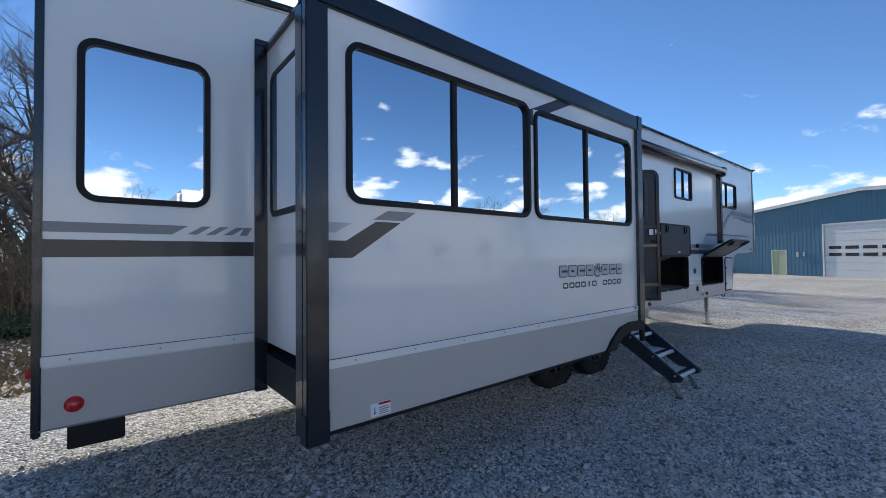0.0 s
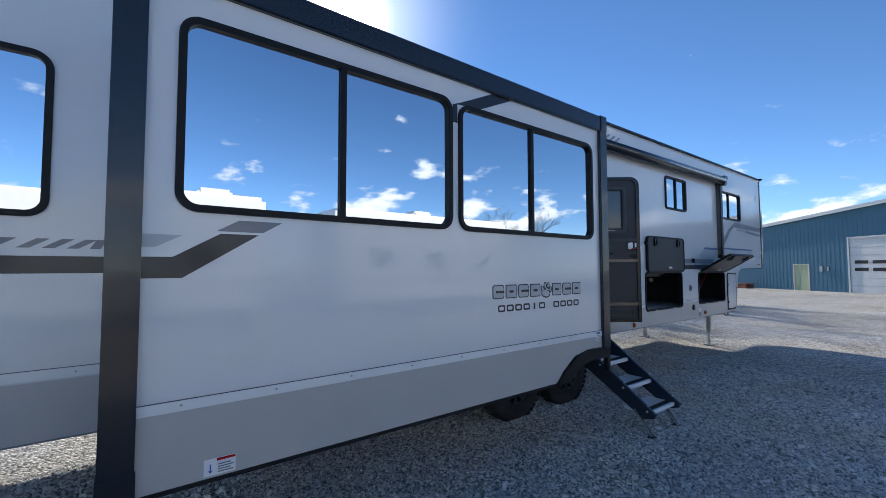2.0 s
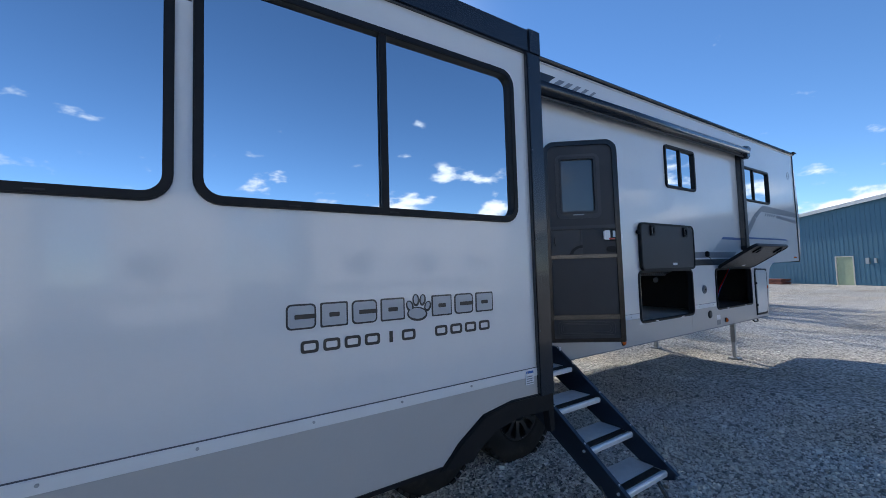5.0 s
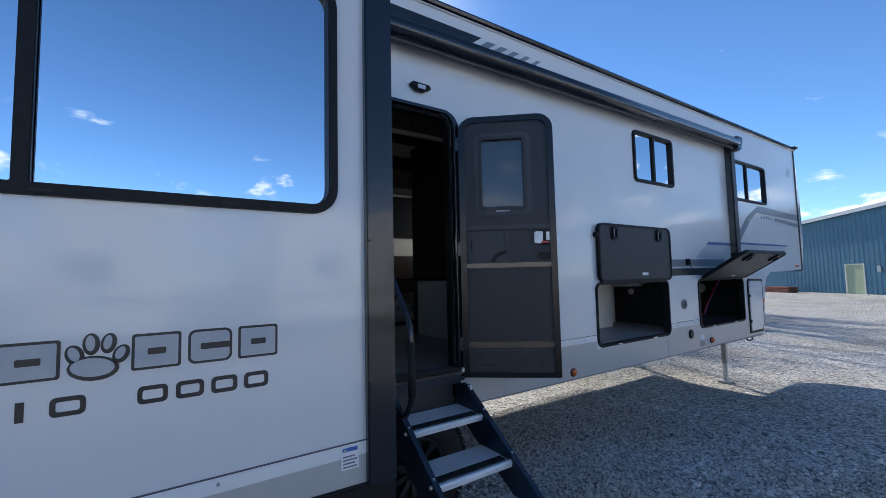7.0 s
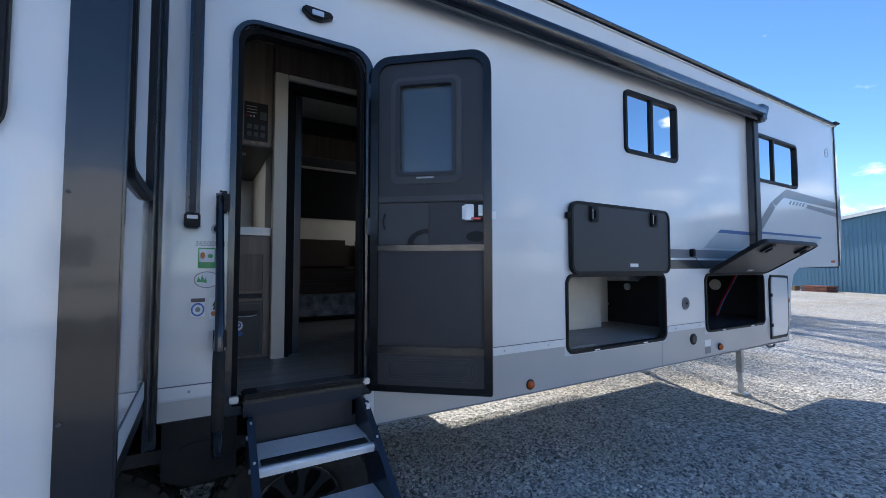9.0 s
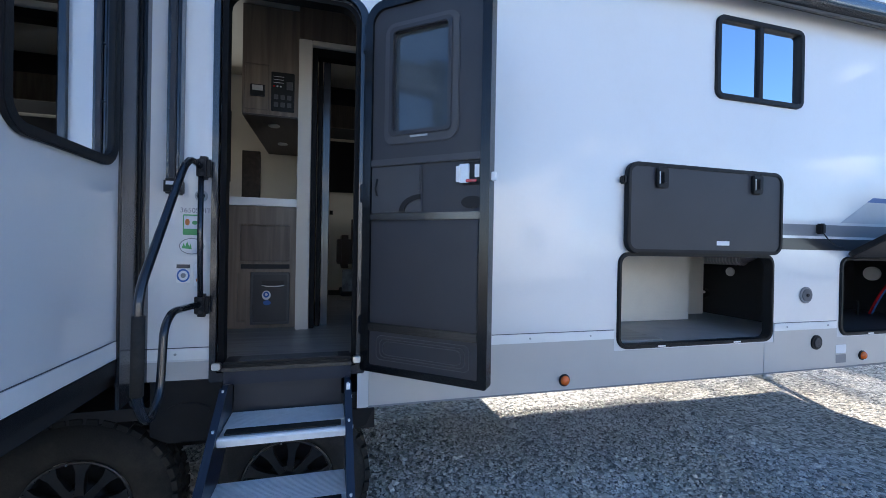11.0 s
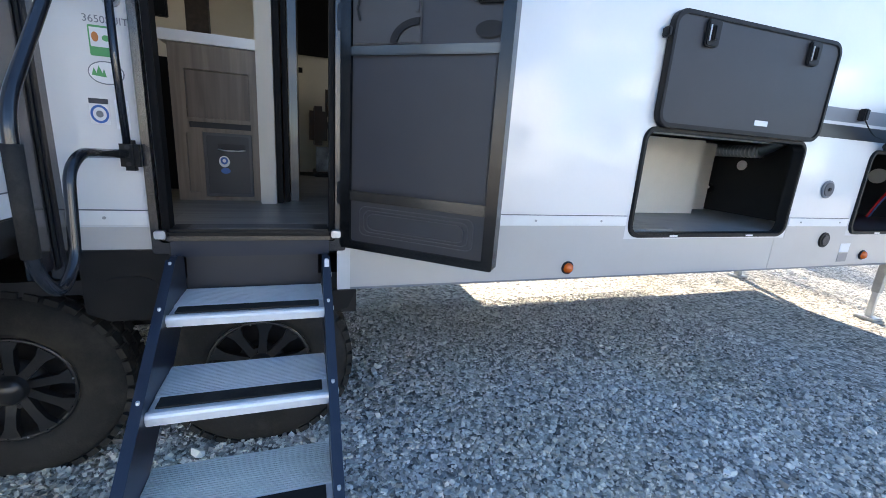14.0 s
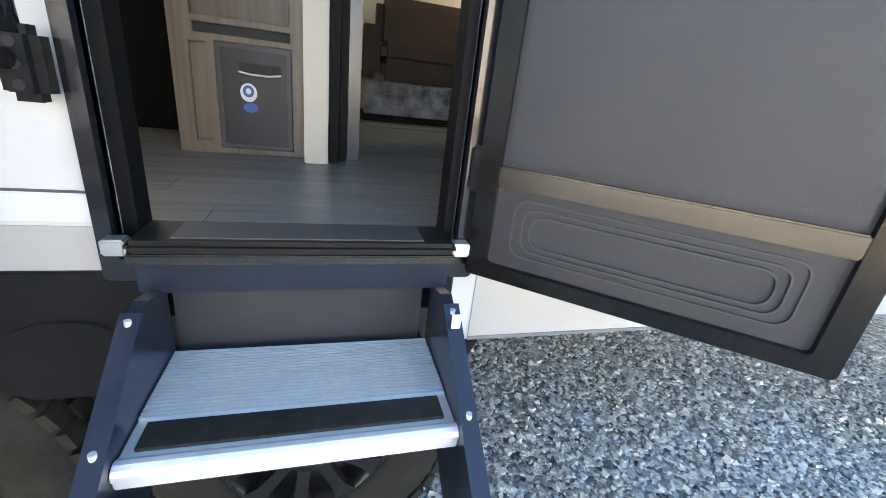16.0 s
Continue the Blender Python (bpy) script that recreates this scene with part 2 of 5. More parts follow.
CABWOOD = wood("brown_cabinet_wood", (0.21, 0.165, 0.125), (0.13, 0.10, 0.075), axis=2, scale=6, rough=0.5)
PANELWOOD = wood("darker_cabinet_wood", (0.15, 0.11, 0.085), (0.09, 0.066, 0.05), axis=2, scale=6, rough=0.5)
DARKWOOD = wood("dark_brown_wood", (0.045, 0.032, 0.027), (0.025, 0.018, 0.015), axis=1, scale=6, rough=0.5)
IVORY = mat("ivory_wall", (0.66, 0.61, 0.52), 0.6, vary=0.03)
COUNTER = mat("white_counter", (0.80, 0.79, 0.77), 0.25, vary=0.03)
LEATHER = mat("brown_leather", (0.060, 0.034, 0.024), 0.5, vary=0.2, scale=5, bump=0.4, bump_scale=120)
# near-black; on slots, holes and gaps it stands in for their shade
DARKIN = mat("near_black", (0.02, 0.02, 0.022), 0.7, vary=0.15)
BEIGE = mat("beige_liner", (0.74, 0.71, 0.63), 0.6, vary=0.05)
BLUEMETAL = mat("blue_steel_siding", (0.055, 0.165, 0.245), 0.45, vary=0.06, scale=0.6, bump=0.0)
ROOFW = mat("white_metal_trim", (0.72, 0.72, 0.70), 0.45, vary=0.04)
PALEGREEN = mat("pale_green_door", (0.42, 0.48, 0.30), 0.5, vary=0.05)
BARK = mat("grey_brown_bark", (0.15, 0.115, 0.085), 0.9, vary=0.35, scale=9, bump=0.5, bump_scale=60)
BRUSH = mat("dry_brush", (0.24, 0.17, 0.09), 0.9, vary=0.4, scale=3)
EVERGREEN = mat("evergreen_leaf", (0.05, 0.075, 0.02), 0.6, vary=0.4, scale=4)
RUST = mat("red_brown_boards", (0.22, 0.07, 0.045), 0.7, vary=0.25, scale=3)
BRONZE = mat("dark_bronze_rail", (0.10, 0.092, 0.084), 0.24, metal=0.8, vary=0.1)
SEAM = mat("dark_seam", (0.10, 0.10, 0.11), 0.6, vary=0.1)
BAYFLOOR = mat("grey_bay_liner", (0.36, 0.355, 0.34), 0.5, vary=0.12, scale=7)


# ---- building blocks ----
def part(name, bm, material, parent=None, label="", smooth=False):
    me = bpy.data.meshes.new(name)
    bmesh.ops.recalc_face_normals(bm, faces=bm.faces)
    bm.to_mesh(me)
    bm.free()
    me.materials.append(material)
    if smooth:
        for p in me.polygons:
            p.use_smooth = True
    ob = new(name, me)
    ob.parent = parent
    if parent is not None:
        m = parent.matrix_basis if parent.parent is None else Matrix.Identity(4)
        ob.matrix_parent_inverse = m.inverted()
    if label:
        ob["label"] = label
    return ob


def thing(name, at, label, category, group="", kind=""):
    ob = new(name)
    ob.location = at
    ob.empty_display_size = 0.2
    return tagged(ob, label, category, group, kind)


def box(x0, x1, y0, y1, z0, z1, bevel=0.0, bm=None, turn=None):
    b = bmesh.new()
    bmesh.ops.create_cube(b, size=1)
    for v in b.verts:
        v.co = Vector((x0 + (v.co.x + 0.5) * (x1 - x0), y0 + (v.co.y + 0.5) * (y1 - y0), z0 + (v.co.z + 0.5) * (z1 - z0)))
    if bevel:
        bmesh.ops.bevel(b, geom=b.edges[:], offset=bevel, segments=2, affect="EDGES", clamp_overlap=True)
    if turn is not None:
        bmesh.ops.transform(b, matrix=turn, verts=b.verts)
    return join(bm, b)


def join(bm, b):
    if bm is None:
        return b
    me = bpy.data.meshes.new("t")
    b.to_mesh(me)
    b.free()
    bm.from_mesh(me)
    bpy.data.meshes.remove(me)
    return bm


def tube(pts, r, sides=10, bm=None, taper=None, cap=True):
    """A round bar along a line of points."""
    b = bm if bm is not None else bmesh.new()
    pts = [Vector(p) for p in pts]
    rings = []
    up = None
    for i, p in enumerate(pts):
        d = (pts[min(i + 1, len(pts) - 1)] - pts[max(i - 1, 0)]).normalized()
        if up is None:
            up = d.orthogonal().normalized()
        up = (up - d * up.dot(d)).normalized()
        side = d.cross(up)
        rad = taper[i] if taper else r
        rings.append([b.verts.new(p + (up * math.cos(a) + side * math.sin(a)) * rad) for a in (2 * math.pi * k / sides for k in range(sides))])
    for a, c in zip(rings, rings[1:]):
        for k in range(sides):
            b.faces.new((a[k], a[(k + 1) % sides], c[(k + 1) % sides], c[k]))
    if cap:
        b.faces.new(rings[0][::-1])
        b.faces.new(rings[-1])
    return b


def soft_path(pts, r=0.06, n=5):
    """Rounds the corners of a line of points."""
    pts = [Vector(p) for p in pts]
    out = [pts[0]]
    for a, p, c in zip(pts, pts[1:], pts[2:]):
        u, w = (a - p), (c - p)
        k = min(r, u.length * 0.45, w.length * 0.45)
        u, w = p + u.normalized() * k, p + w.normalized() * k
        out += [u.lerp(p, s).lerp(p.lerp(w, s), s) for s in (i / n for i in range(n + 1))]
    return out + [pts[-1]]


def rrect(x0, x1, z0, z1, r, n=6, foot=None):
    """A rounded rectangle, as a loop of (x, z); foot: another radius for the lower corners."""
    out, top, low = [], r, r if foot is None else foot
    for r, cx, cz, a0 in ((low, x1 - low, z0 + low, -90), (top, x1 - top, z1 - top, 0), (top, x0 + top, z1 - top, 90), (low, x0 + low, z0 + low, 180)):
        out += [(cx + r * math.cos(radians(a0 + 90 * i / n)), cz + r * math.sin(radians(a0 + 90 * i / n))) for i in range(n + 1)]
    return out


def slab(outline, y0, y1, holes=(), bevel=0.0, bm=None, turn=None):
    """A plate in the x-z plane between y0 and y1, with openings through it."""
    b = bmesh.new()
    edges = []
    for loop in (outline, *holes):
        vs = [b.verts.new((x, y0, z)) for x, z in loop]
        edges += [b.edges.new((vs[i], vs[(i + 1) % len(vs)])) for i in range(len(vs))]
    if holes:
        bmesh.ops.triangle_fill(b, use_beauty=True, use_dissolve=False, edges=edges)
    else:
        b.faces.new(b.verts[:])
    faces = b.faces[:]
    got = bmesh.ops.extrude_face_region(b, geom=faces)
    bmesh.ops.translate(b, vec=(0, y1 - y0, 0), verts=[g for g in got["geom"] if isinstance(g, bmesh.types.BMVert)])
    if bevel:
        bmesh.ops.recalc_face_normals(b, faces=b.faces)
        rim = [e for e in b.edges if len(e.link_faces) == 2 and e.calc_face_angle(0) > 0.9]
        bmesh.ops.bevel(b, geom=rim, offset=bevel, segments=2, affect="EDGES", clamp_overlap=True)
    if turn is not None:
        bmesh.ops.transform(b, matrix=turn, verts=b.verts)
    return join(bm, b)


def disc(x, y, z, r, depth, sides=24, axis="y", bm=None, bevel=0.0):
    b = bmesh.new()
    bmesh.ops.create_cone(b, cap_ends=True, segments=sides, radius1=r, radius2=r, depth=depth)
    if bevel:
        bmesh.ops.bevel(b, geom=[e for e in b.edges if e.calc_face_angle(0) > 1], offset=bevel, segments=2, affect="EDGES")
    rot = {"y": Matrix.Rotation(radians(90), 4, "X"), "x": Matrix.Rotation(radians(90), 4, "Y"), "z": Matrix.Identity(4)}[axis]
    bmesh.ops.transform(b, matrix=Matrix.Translation((x, y, z)) @ rot, verts=b.verts)
    return join(bm, b)


def lathe(profile, sides=32, centre=(0, 0, 0)):
    """A turned shape round the y axis; profile of (radius, y)."""
    b = bmesh.new()
    rings = []
    for r, y in profile:
        rings.append([b.verts.new((centre[0] + r * math.cos(2 * math.pi * k / sides), centre[1] + y, centre[2] + r * math.sin(2 * math.pi * k / sides))) for k in range(sides)])
    for a, c in zip(rings, rings[1:]):
        for k in range(sides):
            b.faces.new((a[k], a[(k + 1) % sides], c[(k + 1) % sides], c[k]))
    return b


# ---- the ground ----
ground_bm = bmesh.new()
for q in ((-300, -300), (300, -300), (300, 300), (-300, 300)):
    ground_bm.verts.new((*q, 0))
ground_bm.faces.new(ground_bm.verts[:])
ground = tagged(part("ground", ground_bm, GRAVEL), "pale crushed limestone gravel lot", "ground", kind="structure")


def stone_field(x0, x1, y0, y1, per_m2, size):
    """Loose stones as one mesh of lumpy eight-cornered chips."""
    rng = np.random.default_rng(7)
    n = int((x1 - x0) * (y1 - y0) * per_m2)
    vert = np.array([(x, y, z) for x in (-1, 1) for y in (-1, 1) for z in (-1, 1)]) * 0.72
    tri = np.array([(0, 1, 3), (0, 3, 2), (4, 6, 7), (4, 7, 5), (0, 4, 5), (0, 5, 1), (2, 3, 7), (2, 7, 6), (0, 2, 6), (0, 6, 4), (1, 5, 7), (1, 7, 3)])
    half = size * rng.lognormal(0, 0.32, n)[:, None] * rng.uniform(0.65, 1.2, (n, 3)) * (1, 1, 0.75)
    v = vert[None] * rng.uniform(0.55, 1.2, (n, 8, 3)) * half[:, None]
    a, b = rng.uniform(0, 6.28, n), rng.normal(0, 0.5, n)
    ca, sa, cb, sb = np.cos(a)[:, None], np.sin(a)[:, None], np.cos(b)[:, None], np.sin(b)[:, None]
    x, y, z = v[..., 0], v[..., 1] * cb - v[..., 2] * sb, v[..., 1] * sb + v[..., 2] * cb
    x, y = x * ca - y * sa, x * sa + y * ca
    c = np.stack([rng.uniform(x0, x1, n), rng.uniform(y0, y1, n), half[:, 2] * rng.uniform(-0.1, 0.75, n)], 1)
    v = np.stack([x, y, z], -1) + c[:, None]
    me = bpy.data.meshes.new("gravel")
    f = (tri[None] + 8 * np.arange(n)[:, None, None]).reshape(-1, 3)
    me.from_pydata(v.reshape(-1, 3).tolist(), [], f.tolist())
    me.materials.append(STONES)
    return new("gravel", me)


tagged(stone_field(-0.7, 9.4, 0.3, 4.8, 3400, 0.0103), "loose grey and tan limestone chips on the lot", "gravel", kind="stuff")

# ---- the fifth-wheel trailer ----
B, S, FAR = 3.14, 2.21, 5.60
trailer = thing("fifth_wheel_trailer", (6.5, 4.4, 0.0), "white and grey fifth-wheel camper with open hatches on gravel", "camper trailer")


def decal(outline, material, y, parent=trailer, name="decal", thick=0.002, label=""):
    return part(name, slab(outline, y - thick, y), material, parent, label)


DOOR = (5.12, 5.80, 1.03, 2.98)
BAG1 = (7.47, 8.76, 1.05, 1.64)
BAG2 = (9.49, 10.75, 1.06, 1.63)
WIN_R = (-0.11, 0.565, 2.02, 2.98)
WIN_M = (8.21, 9.03, 2.74, 3.32)
WIN_F = (10.68, 11.82, 2.75, 3.34)
SLOT = (0.93, 4.80, 0.86, 3.16)


def roof_z(x):
    return float(np.interp(x, [-0.26, 1.2, 3.2, 13.2], [3.44, 3.57, 3.795, 3.855]))


def inset(r, d, rad):
    return rrect(r[0] + d, r[1] - d, r[2] + d, r[3] - d, rad)


side = [(-0.25, 1.12), (11.49, 1.12), (11.54, 1.45), (11.62, 1.62), (11.80, 1.71), (13.22, 1.73), (13.20, 3.84), (3.2, 3.78), (1.2, 3.555), (-0.25, 3.42)]
shell = [(-0.25, 0.76), (0.93, 0.76), (0.93, 3.16), (4.80, 3.16), (4.80, 1.00), (5.81, 0.999), (5.81, 0.79), (11.40, 0.81), *side[1:]]
part("side_wall", slab(shell, B, B + 0.05, [rrect(*DOOR, 0.10, foot=0.015), inset(BAG1, -0.021, 0.078), inset(BAG2, -0.021, 0.078), inset(WIN_R, 0.02, 0.08), inset(WIN_M, 0.02, 0.06), inset(WIN_F, 0.02, 0.06)]),
     WHITE, trailer, "glossy white gelcoat side wall")
# lower grey panels, butted round the hatches
part("skirt_panel", slab([(-0.25, 0.76), (0.84, 0.76), (0.84, 1.09), (-0.25, 1.09)], B - 0.004, B), SKIRT, trailer, "grey lower panel")
part("skirt_panel", slab([(4.823, 1.00), (5.089, 1.00), (5.089, 1.09), (4.823, 1.09)], B - 0.004, B), SKIRT, trailer, "grey lower panel")
part("skirt_panel", slab([(5.87, 0.80), (8.703, 0.80), (8.703, 1.02), (7.43, 1.02), (7.43, 1.11), (5.87, 1.10)], B - 0.004, B), SKIRT, trailer, "grey lower panel")
part("skirt_panel", slab([(8.709, 0.80), (11.40, 0.81), (11.46, 1.13), (10.80, 1.13), (10.80, 1.03), (9.45, 1.03), (9.45, 1.13), (8.80, 1.12), (8.80, 1.02), (8.709, 1.02)], B - 0.004, B), SKIRT, trailer, "grey lower panel")
for x0, x1 in ((-0.25, 0.84), (4.823, 5.089), (5.87, 7.43), (8.80, 9.44)):
    part("trim_rail", box(x0, x1, B - 0.009, B - 0.0005, 1.10, 1.155, 0.003), WTRIM, trailer)
    # dark strip drawn as the shadow gap above the rail
    part("rail_gap_shade", box(x0, x1, B - 0.006, B - 0.0004, 1.155, 1.159), SEAM, trailer)
    for k in range(int((x1 - x0) / 0.42) + 1):
        part("screw", disc(min(x0 + 0.12 + k * 0.42, x1 - 0.03), B - 0.011, 1.128, 0.006, 0.006, 10), STEEL, trailer)
for x0, x1, z in ((-0.26, 0.84, 0.745), (5.87, 11.42, 0.785)):
    part("bottom_edge", box(x0, x1, B - 0.007, B + 0.05, z + 0.006, z + 0.016), GREYVINYL, trailer)

# rest of the shell
part("far_wall", slab([(-0.25, 0.63), (11.40, 0.67)] + side[1:], FAR - 0.05, FAR, [rrect(5.60, 7.9, 1.06, 3.5, 0.01), rrect(3.1, 4.3, 2.0, 2.95, 0.06)]), WHITE, trailer)
part("rear_wall", box(-0.26, -0.20, B + 0.05, FAR - 0.05, 0.76, 3.42), WHITE, trailer)
part("corner_trim", box(-0.285, -0.245, B - 0.012, B + 0.05, 0.72, 3.44, 0.008), BLACKTRIM, trailer)
roof = bmesh.new()
xs = [-0.28, 1.2, 3.2, 13.22]
for z_add in (0.0, 0.045):
    for y in (B - 0.02, FAR + 0.02):
        for x in xs:
            roof.verts.new((x, y, roof_z(x) + z_add - 0.02))
rv = roof.verts[:]
for k in range(3):
    for a, b_, c, d in ((0, 1, 5, 4), (8, 9, 13, 12), (0, 1, 9, 8), (4, 5, 13, 12)):
        roof.faces.new((rv[a + k], rv[b_ + k], rv[c + k], rv[d + k]))
roof.faces.new((rv[0], rv[4], rv[12], rv[8]))
roof.faces.new((rv[3], rv[7], rv[15], rv[11]))
part("roof", roof, WTRIM, trailer)
part("roof_edge", tube([(x, B - 0.02, roof_z(x) + 0.012) for x in xs], 0.026, 8), BLACKTRIM, trailer, "dark roof edge moulding")
# underbody, raised floor under the nose, closed nose
part("underbody", box(-0.2, 11.38, B + 0.05, FAR - 0.05, 0.80, 0.86), DARKIN, trailer)
for fy in (3.95, 5.0):
    part("chassis_rail", box(-0.2, 11.2, fy, fy + 0.08, 0.65, 0.80, 0.005), BLACKPL, trailer, "black steel chassis rail")
nose = bmesh.new()
prof = [(11.40, 0.81), (11.49, 1.12), (11.54, 1.45), (11.62, 1.62), (11.80, 1.71), (13.22, 1.73)]
for y in (B + 0.05, FAR - 0.05):
    for x, z in prof:
        nose.verts.new((x, y, z))
nv = nose.verts[:]
for k in range(5):
    nose.faces.new((nv[k], nv[k + 1], nv[k + 7], nv[k + 6]))
part("nose_underside", nose, SKIRT, trailer)
cap = bmesh.new()
rows_ = []
for z, lead in ((1.71, 0.02), (1.9, 0.10), (2.4, 0.17), (3.0, 0.15), (3.5, 0.08), (3.88, -0.04)):
    row = []
    for k in range(13):
        s = k / 12
        y = B + (FAR - B) * s
        bow = (1 - abs(2 * s - 1) ** 3.0) * 0.45
        row.append(cap.verts.new((13.21 + lead + bow, y, z)))
    rows_.append([cap.verts.new((13.21, B, z))] + row + [cap.verts.new((13.21, FAR, z))])
for a, b_ in zip(rows_, rows_[1:]):
    for k in range(len(a) - 1):
        cap.faces.new((a[k], a[k + 1], b_[k + 1], b_[k]))
cap.faces.new(rows_[0][::-1])
cap.faces.new(rows_[-1])
part("nose_cap", cap, WHITE, trailer, "moulded white front cap", smooth=True)
part("cap_seam", box(13.185, 13.215, B - 0.014, B + 0.01, 1.73, 3.87, 0.004), BLACKTRIM, trailer, "black seam moulding")
part("roof_marker", box(13.12, 13.26, B - 0.07, B + 0.03, 3.87, 3.90, 0.008), BLACKPL, trailer)


def window(r, y, rad, bars=(), parent=trailer, depth=0.05, name="window", label="dark-framed tinted window"):
    """A framed pane set in its opening; bars: places of the upright dividers."""
    frame_ob = part(name, slab(rrect(*r, rad), y - 0.022, y + 0.03, [inset(r, 0.036, max(rad - 0.034, 0.02))], bevel=0.004), BLACKPL, parent, label)
    edges = [r[0] + 0.036, *bars, r[1] - 0.036]
    for k, (a, b_) in enumerate(zip(edges, edges[1:])):
        part("pane", slab(rrect(a - 0.012, b_ + 0.012 if k == len(edges) - 2 else b_ - 0.002, r[2] + 0.024, r[3] - 0.024, max(rad - 0.03, 0.01)), y + 0.004 + 0.006 * (k % 2), y + 0.009 + 0.006 * (k % 2)), MIRROR, frame_ob, "reflective tinted glass")
    for c in bars:
        part("divider", box(c - 0.020, c + 0.020, y - 0.016, y + 0.003, r[2] + 0.03, r[3] - 0.03, 0.003), BLACKPL, frame_ob)
    for k in range(3):
        x = r[0] + (r[1] - r[0]) * (0.22 + 0.28 * k)
        part("weep_slot", box(x - 0.025, x + 0.025, y - 0.0235, y - 0.021, r[2] + 0.012, r[2] + 0.018), DARKIN, frame_ob)
    return frame_ob


window(WIN_R, B, 0.10)
window(WIN_M, B, 0.06, [8.615])
window(WIN_F, B, 0.07, [11.13])

# slide-out room
slide = part("slide_room", slab([(0.86, 0.71), (3.965, 0.705), (4.06, 0.80), (4.24, 0.915), (4.46, 0.95), (4.784, 0.945), (4.784, 3.20), (0.86, 3.20)], S, S + 0.05,
                                [rrect(1.12, 2.77, 2.02, 2.95, 0.09), rrect(2.87, 4.54, 2.02, 2.93, 0.09)]), WHITE, trailer, "white slide-out room with grey lower panel")
part("slide_end_wall", box(0.93, 0.97, S + 0.05, B + 0.3, 1.08, 3.185), WHITE, slide)
part("slide_end_wall", box(4.745, 4.785, S + 0.05, B + 0.3, 1.17, 3.185), WHITE, slide)
part("end_rail", box(4.7855, 4.790, S - 0.026, B - 0.222, 1.172, 1.245), WTRIM, slide)
# dark line for the shadow gap over the end rail
part("end_gap_shade", box(4.7855, 4.7875, S - 0.026, B - 0.222, 1.246, 1.25), SEAM, slide)
part("floor_edge", box(4.74, 4.787, S + 0.001, B - 0.055, 1.105, 1.168, 0.004), BLACKPL, slide)
part("end_moulding", box(4.7855, 4.80, B - 0.22, B - 0.052, 0.95, 3.15, 0.004), BLACKTRIM, slide, "black end moulding")
SIDEWAYS = Matrix.Translation((4.785, 0, 0)) @ Matrix(((0, -1, 0, 0), (1, 0, 0, 0), (0, 0, 1, 0), (0, 0, 0, 1)))
ENDWIN = (2.25, 2.88, 1.97, 2.98)
fr = part("end_window", slab(rrect(*ENDWIN, 0.10), -0.022, -0.0005, [inset(ENDWIN, 0.038, 0.066)], bevel=0.004, turn=SIDEWAYS), BLACKPL, slide, "dark-framed end window")
part("pane", slab(inset(ENDWIN, 0.03, 0.07), -0.008, -0.003, turn=SIDEWAYS), MIRROR, fr, "reflective tinted glass")
part("slide_roof", box(0.90, 4.79, S + 0.051, B + 0.3, 3.186, 3.21), BLACKTRIM, slide)
part("slide_floor", box(0.92, 3.95, S + 0.052, B + 0.4, 0.78, 1.0), DARKIN, slide, "black slide-out floor")
part("slide_floor", box(3.951, 4.735, S + 0.052, B + 0.4, 1.03, 1.10), DARKIN, slide, "black slide-out floor")
part("slide_skirt", slab([(0.98, 0.71), (3.965, 0.705), (4.06, 0.80), (4.24, 0.915), (4.46, 0.95), (4.69, 0.945), (4.69, 1.055), (0.98, 1.055)], S - 0.005, S), SKIRT, slide, "grey lower panel")
part("trim_rail", box(0.98, 4.69, S - 0.010, S - 0.0005, 1.056, 1.105, 0.003), WTRIM, slide, "white screwed trim rail")
# shadow gap over the slide's rail, laid on as a dark strip
part("rail_gap_shade", box(0.98, 4.69, S - 0.006, S - 0.0004, 1.105, 1.109), SEAM, slide)
for k in range(9):
    part("screw", disc(1.15 + k * 0.43, S - 0.012, 1.085, 0.006, 0.006, 10), STEEL, slide)
part("bottom_edge", box(0.98, 3.96, S - 0.012, S + 0.06, 0.69, 0.71), BLACKPL, slide)
for x0, x1, z0, y1 in ((0.85, 0.98, 0.685, S + 0.021), (4.678, 4.802, 0.93, S - 0.0005)):
    part("corner_post", box(x0, x1, S - 0.034, y1, z0, 3.11, 0.006), BLACKTRIM, slide, "black corner moulding")
    if x0 < 2:
        part("corner_return", box(x0 + 0.004, x0 + 0.03, S + 0.036, S + 0.14, z0, 3.11, 0.004), BLACKTRIM, slide)
for z in (1.33, 1.90, 2.47, 3.0):
    part("post_screw", disc(4.69, S - 0.036, z, 0.005, 0.006, 10), CHARCOAL2, slide)
part("corner_cap", box(4.70, 4.81, S - 0.036, S + 0.10, 3.108, 3.275, 0.008), BLACKTRIM, slide)
part("corner_foot", box(0.845, 0.985, S - 0.036, S + 0.06, 0.66, 0.84, 0.01), BLACKTRIM, slide)
part("top_moulding", box(0.85, 4.70, S - 0.03, S + 0.09, 3.11, 3.265, 0.008), BLACKTRIM, slide, "black top moulding")
window((1.10, 2.79, 2.00, 2.97), S, 0.10, [1.945], slide)
window((2.85, 4.565, 2.00, 2.95), S, 0.10, [3.665], slide)
fr = part("end_window", slab(rrect(2.36, 3.02, 1.97, 2.98, 0.08), -0.012, 0.02, [rrect(2.40, 2.98, 2.01, 2.94, 0.05)], turn=Matrix.Translation((0.93, 0, 0)) @ Matrix(((0, 1, 0, 0), (1, 0, 0, 0), (0, 0, 1, 0), (0, 0, 0, 1)))), BLACKPL, slide, "narrow end window")
